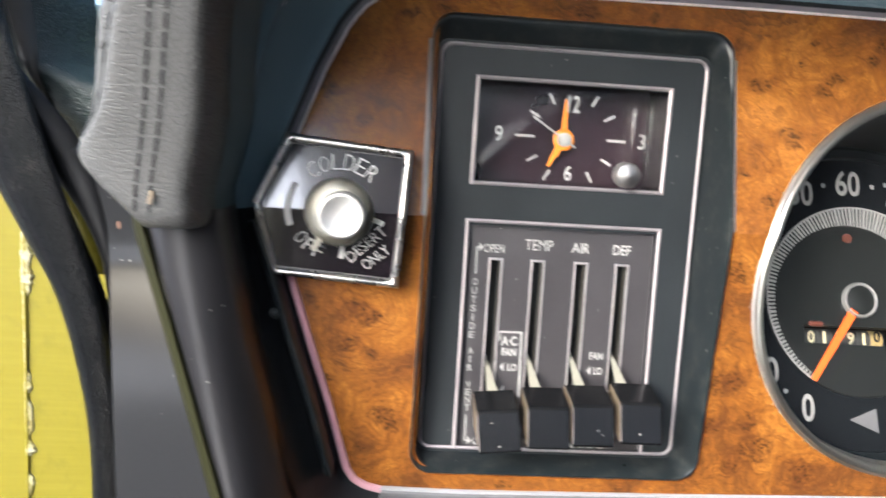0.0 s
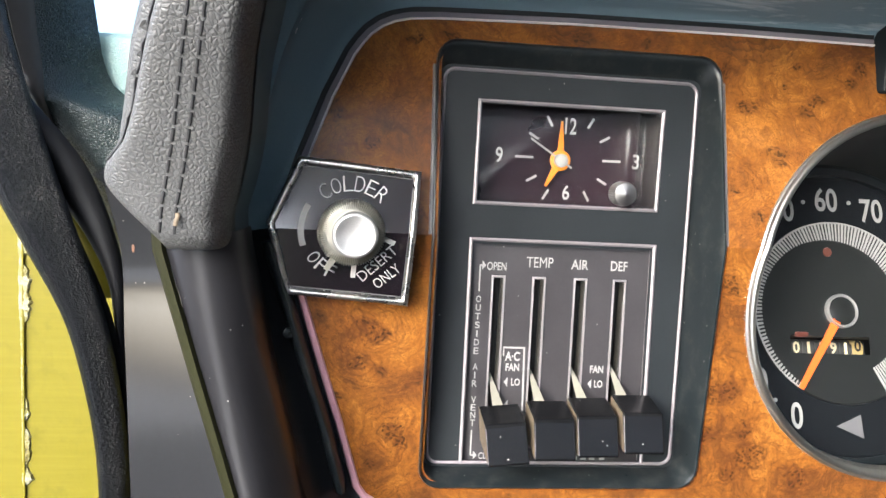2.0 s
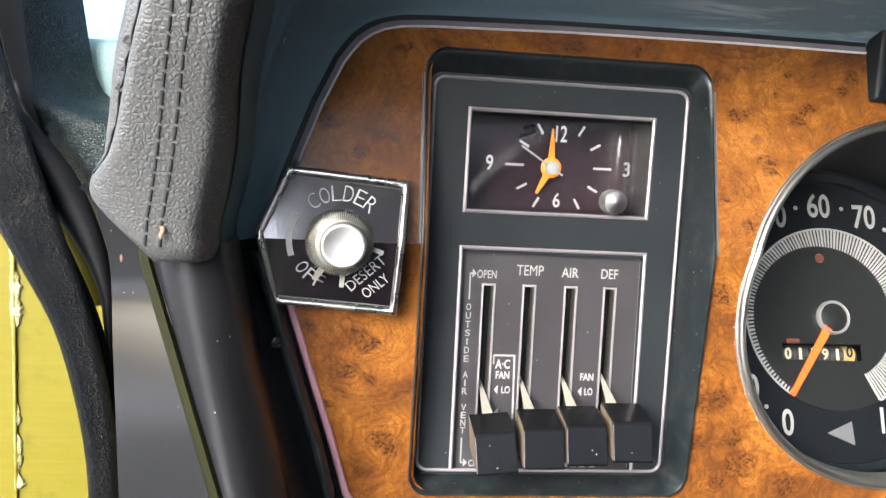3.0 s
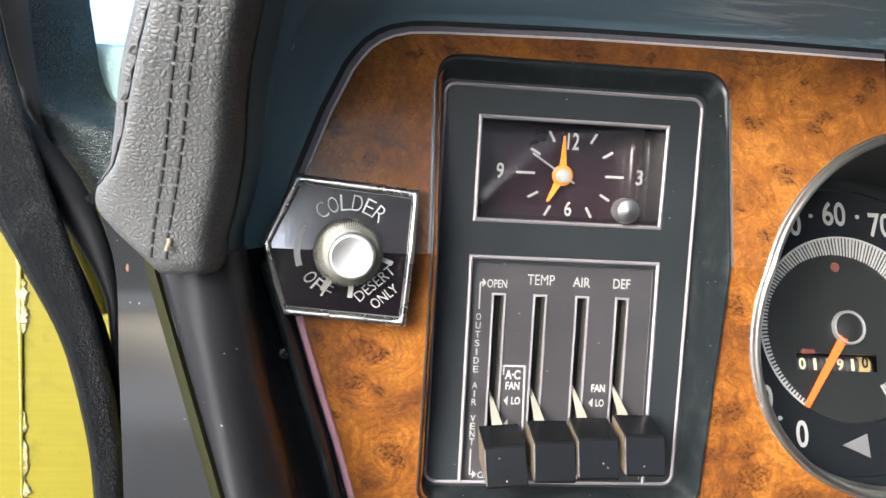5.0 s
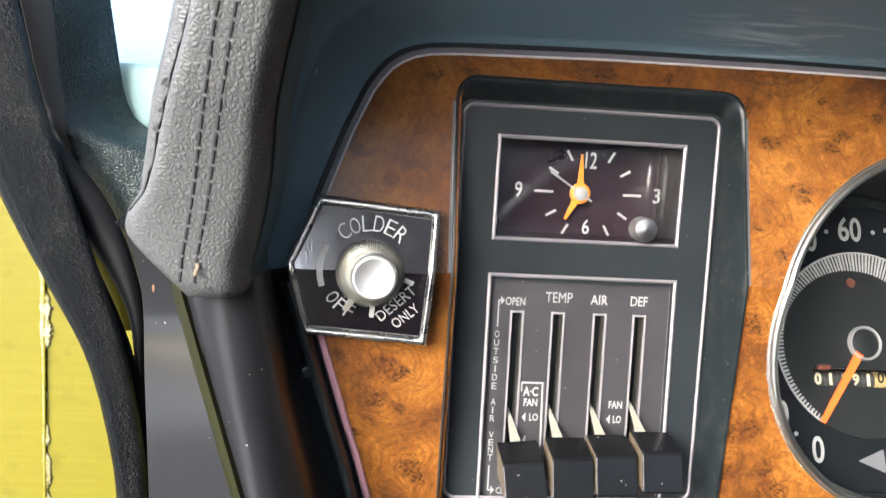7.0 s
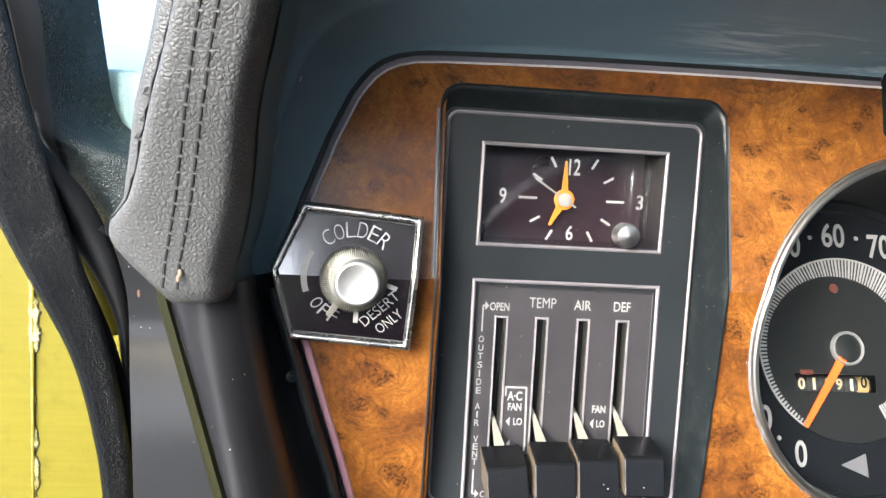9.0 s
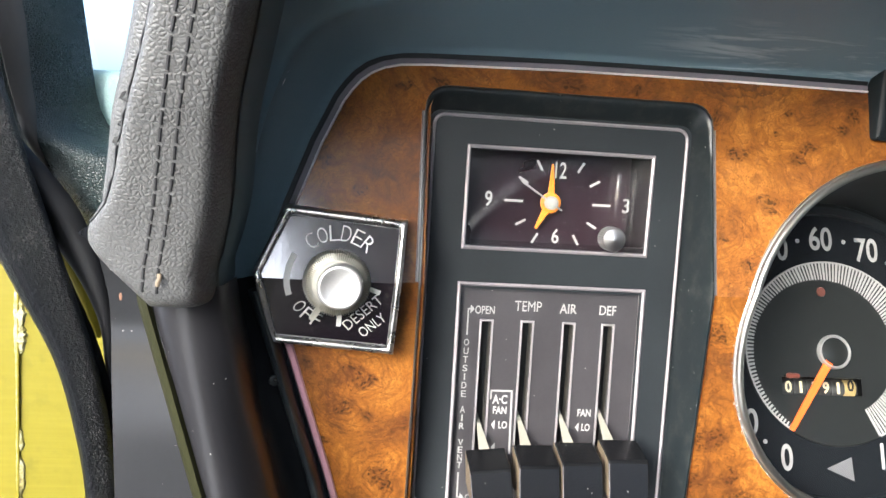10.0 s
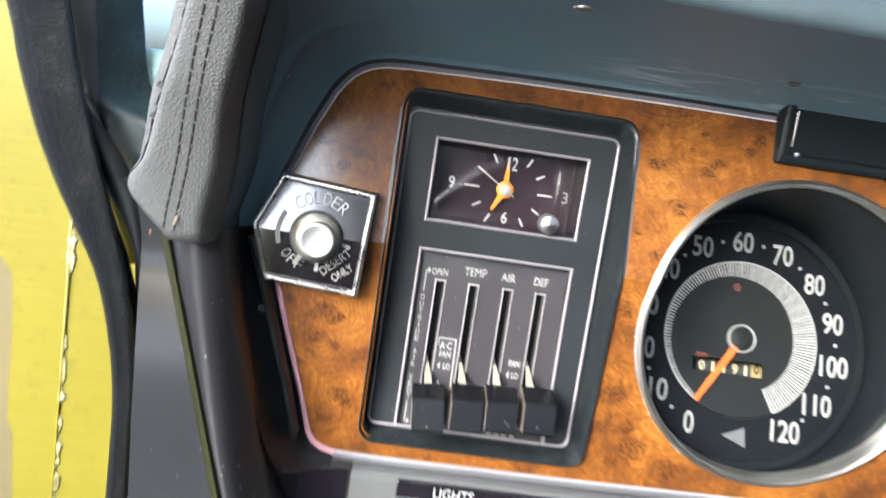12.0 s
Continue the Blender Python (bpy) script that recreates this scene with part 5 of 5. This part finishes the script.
lo = [Vector((-99.4, -48, -8)), Vector((-97.4, -49, -15)), Vector((-88.0, -51.5, -45)), Vector((-70.8, -60, -95)), Vector((-48.2, -79, -150))]
hi = [Vector((-76, -54, -8)), Vector((-75, -53, -15)), Vector((-68.8, -47.5, -45)), Vector((-55.0, -44.5, -95)), Vector((-36, -41.5, -150))]
rows = []
for a3, b3 in zip(lo, hi):
    rows.append([P3(*(a3.lerp(b3, k / 10) + Vector((0, -7.5 * math.sin(math.pi * (k / 10)) ** 0.8, 0)))) for k in range(11)] + [P3(b3.x + 1, b3.y + 18, b3.z)])
part("post", loft(rows), M_POST, post, "rounded black post", 60)

ry = lambda x, z, h: P3(x, flat_y(x, z) - h, z)
part("rust_spot", turned(-112.2, -17.5, [(0.7, 0.05), (0.5, 0.2), (0.15, 0.25)], lambda x, z, h: ry(-112.2 + (x + 112.2) * 0.7, -17.5 + (z + 17.5) * 1.9, h), 14), M_RUST, post, "small rust-orange stain", 40)

# ---- side frame beside the veneer, with its screw ----
side = thing("side_frame", (-60, -25, -100), "narrow scuffed black frame strip beside the wood panel", "dash trim")
path = [(-44.5, -101), (-50.3, -79.0), (-57.6, -56.5), (-64.5, -34), (-71.2, -14)]
part("strip", strip(path, [(2.6, -2), (2.6, 1.5), (1.5, 7.0), (0.3, 11.5), (-1.2, 12.3), (-2.0, 11.6), (-2.2, -4)], wood_y, False), M_BEZEL, side, "scuffed black ridge", 60)
screw_head(-62.9, -28.6, -43.6, 1.9, (0.55, -1, 0), side, M_BEZEL)

# ---- pillar, weather strip and painted door jamb ----
pillar = thing("pillar_trim", (-140, 30, -50), "dark green-black grained vinyl windscreen pillar trim", "pillar trim")
ZL = [(-60, -130, -122), (-45, -132, -112), (-36, -134.5, -105), (-20, -140.5, -100), (-7, -146, -100), (3, -152, -100), (15, -164, -100), (21, -171, -100), (25, -176, -104), (28, -180, -116), (31, -183, -127), (34, -186, -134.5), (38, -189, -139.5), (43, -193, -142), (50, -197, -144), (60, -202, -145.5), (90, -214, -150), (140, -232, -155)]
rows = []
for z, xl, xr in ZL:
    row = []
    for k in range(15):
        s = k / 14
        row.append(P3(xl + (xr - xl) * s, 42 - 26 * math.sin(math.pi * min(1.0, 0.06 + 0.94 * s)) ** 0.8, z))
    rows.append(row)
part("cover", loft(rows), M_VINYL, pillar, "grained dark vinyl cover", 60)
def pillar_y(x, z):
    zs = [r[0] for r in ZL]
    xl, xr = np.interp(z, zs, [r[1] for r in ZL]), np.interp(z, zs, [r[2] for r in ZL])
    k = max(0.0, min(1.0, (x - xl) / (xr - xl)))
    return 42 - 26 * math.sin(math.pi * min(1.0, 0.06 + 0.94 * k)) ** 0.8


rows = []
for i in range(31):
    z = 10 + 130 * i / 30
    xa = np.interp(z, (10, 31, 51, 75, 140), (-154.5, -161, -167, -172.5, -189))
    xb = np.interp(z, (10, 31, 51, 75, 140), (-152.5, -155.5, -159.5, -162.5, -176))
    rows.append([P3(x, pillar_y(x, z) - h, z) for x, h in ((xa, -0.6), (xa * 0.85 + xb * 0.15, 1.4), ((xa + xb) / 2, 2.2), (xa * 0.15 + xb * 0.85, 1.4), (xb, -0.6))])
part("finisher", loft(rows), M_BAND, pillar, "smooth brownish plastic finisher strip", 60)
lipath = smooth_path([(-167, 12, 33), (-157, 8, 18), (-147.5, 9, 6), (-141.5, 10, -4), (-134.6, 10, -17), (-128.6, 10, -34), (-127, 10, -50), (-126, 10, -66), (-125.5, 10, -130)], 5)
lr = [v.x for v in smooth_path([Vector((r, 0, 0)) for r in (4, 7.4, 7.6, 6.8, 5.0, 3.2, 2.2, 1.6, 1.4)], 5)]
part("lip", tube(lipath, lr, 3.5, (0, -1, 0), 10), M_LIP, pillar, "black rubber lip", 60)

seal = thing("weather_strip", (-128, 0, -200), "thick black rubber door weather strip, dusty and pitted", "weather strip")
SP = [(-211, 0, 150, 13.2), (-191, 0, 100, 13.2), (-178, 0, 70, 12.7), (-171.8, 0, 45, 12.2), (-163.8, 0, 20, 11.7), (-156.0, 0, 0, 10.6), (-147.4, 0, -20, 8.8), (-137, 0, -45, 6.6), (-130.3, 0, -72, 5.8), (-126.5, 0, -100, 5.3), (-125.6, 0, -140, 5.1), (-125.5, 0, -260, 5.1)]
sp = smooth_path([p[:3] for p in SP], 6)
sr = [v.x for v in smooth_path([Vector((p[3], 0, 0)) for p in SP], 6)]
part("flange", tube([(p[0] + 3.5, 6.5, p[2]) for p in sp], 3.5, 2.0, (0, -1, 0), 8), M_LIP, seal, "thin black rubber mounting flange", 60)
part("bulb", tube(sp, sr, 7.0, (0, -1, 0), 18), M_RUBBER, seal, "pitted black rubber bulb", 80)

jamb = thing("door_jamb", (-170, 57, -250), "glossy yellow painted door jamb with a rough sealed seam", "car body")
jl = [(-90, -260), (-90, 12), (-160, 24), (-186, 60), (-205, 150), (-280, 150), (-270, 70), (-250, -30), (-223, -50), (-216, -57), (-212, -61.5), (-209.4, -66), (-208.2, -76), (-207.2, -100), (-207, -134), (-206.6, -147), (-203.4, -155), (-201.5, -190), (-199, -260)]
part("panel", sheet([jl], lambda x, z: 57 + 0.02 * (x + 180), 3.0), M_YELLOW, jamb, "glossy yellow paint")
rows = []
wide = 0.0
for i in range(300):
    z = -242 + i * 0.95
    if i % 5 == 0:
        # lumps of sealer between bare lengths of seam
        goal = random.choice((0.4, 0.6, 1.4, 2.6, 3.6, 4.6, 5.4)) if z < 2 else random.choice((0.2, 0.3, 0.5))
    wide += (goal - wide) * 0.45
    w = wide * random.uniform(0.8, 1.15)
    x = -180.9 - 0.01 * (z + 60)
    l, r = x - 0.18 * w - random.uniform(0, 0.25), x + 0.3 + 0.8 * w
    h = 0.2 + 0.16 * w
    rows.append([P3(l, 57.2, z), P3(l + 0.15 * w, 56.6 - h * random.uniform(0.5, 1.0), z), P3((l + r) / 2 + random.uniform(-0.2, 0.2), 56.5 - h * random.uniform(0.7, 1.1), z), P3(r - 0.15 * w, 56.6 - h * random.uniform(0.3, 0.9), z), P3(r, 57.2, z)])
tagged(part("seam_sealer", loft(rows), M_SEALER, jamb, "rough flaking cream seam sealer", 25), kind="stuff")
part("seam_fold", box(-180.2, -179.3, 55.6, 57.5, -255, 40, 0.3), M_YELLOW, jamb)
part("flange", tube(smooth_path([(-161, 16, 20), (-153.5, 15, 4), (-147, 14, -6), (-141.5, 14, -15), (-136.5, 14, -26), (-133, 15, -42)], 5), 4.2, 2.0, (0, -1, 0), 8), M_YELLOW, jamb, "painted inner flange edge", 60)
part("inner_fender", box(-330, -205, 95, 110, -300, 150, 3), M_TAN, jamb, "brownish inner body panel")

# ---- the windscreen corner ----
cowl = tagged(part("cowl", loft([[P3(x, y, z) for x in (-420, 900)] for y, z in ((60, 20), (80, 30), (200, 48), (500, 50), (900, 40))]), M_MINT), "pale green painted cowl outside the windscreen", "car body", kind="structure")
base_rows = []
for z, y in ((6, 43), (22, 44), (34, 45), (44, 46), (52, 47.5), (57, 49), (59.2, 51), (60, 56), (60, 75)):
    base_rows.append([P3(x, y, z) for x in (-152, -146, -138, -128, -115, -95)])
tagged(part("windscreen_sill", loft(base_rows), M_SILLVINYL, None, "", 60), "pale green painted sill at the foot of the windscreen", "car body", kind="structure")
ws = tagged(part("windscreen", loft([[P3(x, y, z) for x in (-155, 900)] for y, z in ((100, 40), (-250, 430))]), clear_glass("windscreen_glass", (0.95, 0.97, 0.86), 0.02, 1.12)), "clear slightly green windscreen glass", "windscreen", kind="structure")
ws.visible_shadow = False

# ---- the rest of the car, plain: it closes the place ----


def shell(name, bm, mat, label):
    return tagged(part(name, bm, mat), label, "car body", kind="structure")


shell("ceiling", box(-150, 1050, -1750, -180, 430, 450), M_LINER, "light grey cloth headliner")
shell("floor", box(-260, 1050, -1750, 300, -560, -540), M_CARPET, "dark carpeted car floor")
shell("wall_front", box(-110, 1050, 60, 80, -540, 40), M_HOLE, "dark bulkhead behind the dash")
shell("wall_right", box(1050, 1070, -1750, 300, -540, 430), M_CLOTH, "dark right-hand door lining")
shell("wall_back", box(-260, 1050, -1770, -1750, -540, 120), M_CLOTH, "dark rear trim")
shell("sill", box(-290, -230, -1750, 60, -600, -480, 15), M_YELLOW, "yellow painted door sill")
shell("rear_pillar", box(-290, -230, -1750, -1150, -480, 440), M_YELLOW, "yellow painted body side behind the door")
ang = radians(235)
dx, dy = math.cos(ang), math.sin(ang)
bm = loft([[P3(-470 + dx * d + dy * w, 90 + dy * d - dx * w, z) for d, w in ((0, 0), (1150, 0), (1150, -90), (0, -90))] for z in (-620, -122)], True, True)
shell("door_1", bm, M_CLOTH, "open driver's door with dark lining")
seat = thing("car_seat", (200, -800, -540), "black vinyl driver's seat", "car seat")
part("cushion", box(-150, 420, -1000, -480, -540, -330, 50, 4), M_SEAT, seat)
part("backrest", box(-150, 420, -1150, -960, -400, 155, 50, 4), M_SEAT, seat)
gbm = bmesh.new()
gbm.faces.new([gbm.verts.new((x, y, 0)) for x, y in ((-400, -400), (400, -400), (400, 400), (-400, 400))])
tagged(part("ground", gbm, M_CONCRETE), "light grey concrete driveway", "ground", kind="structure")
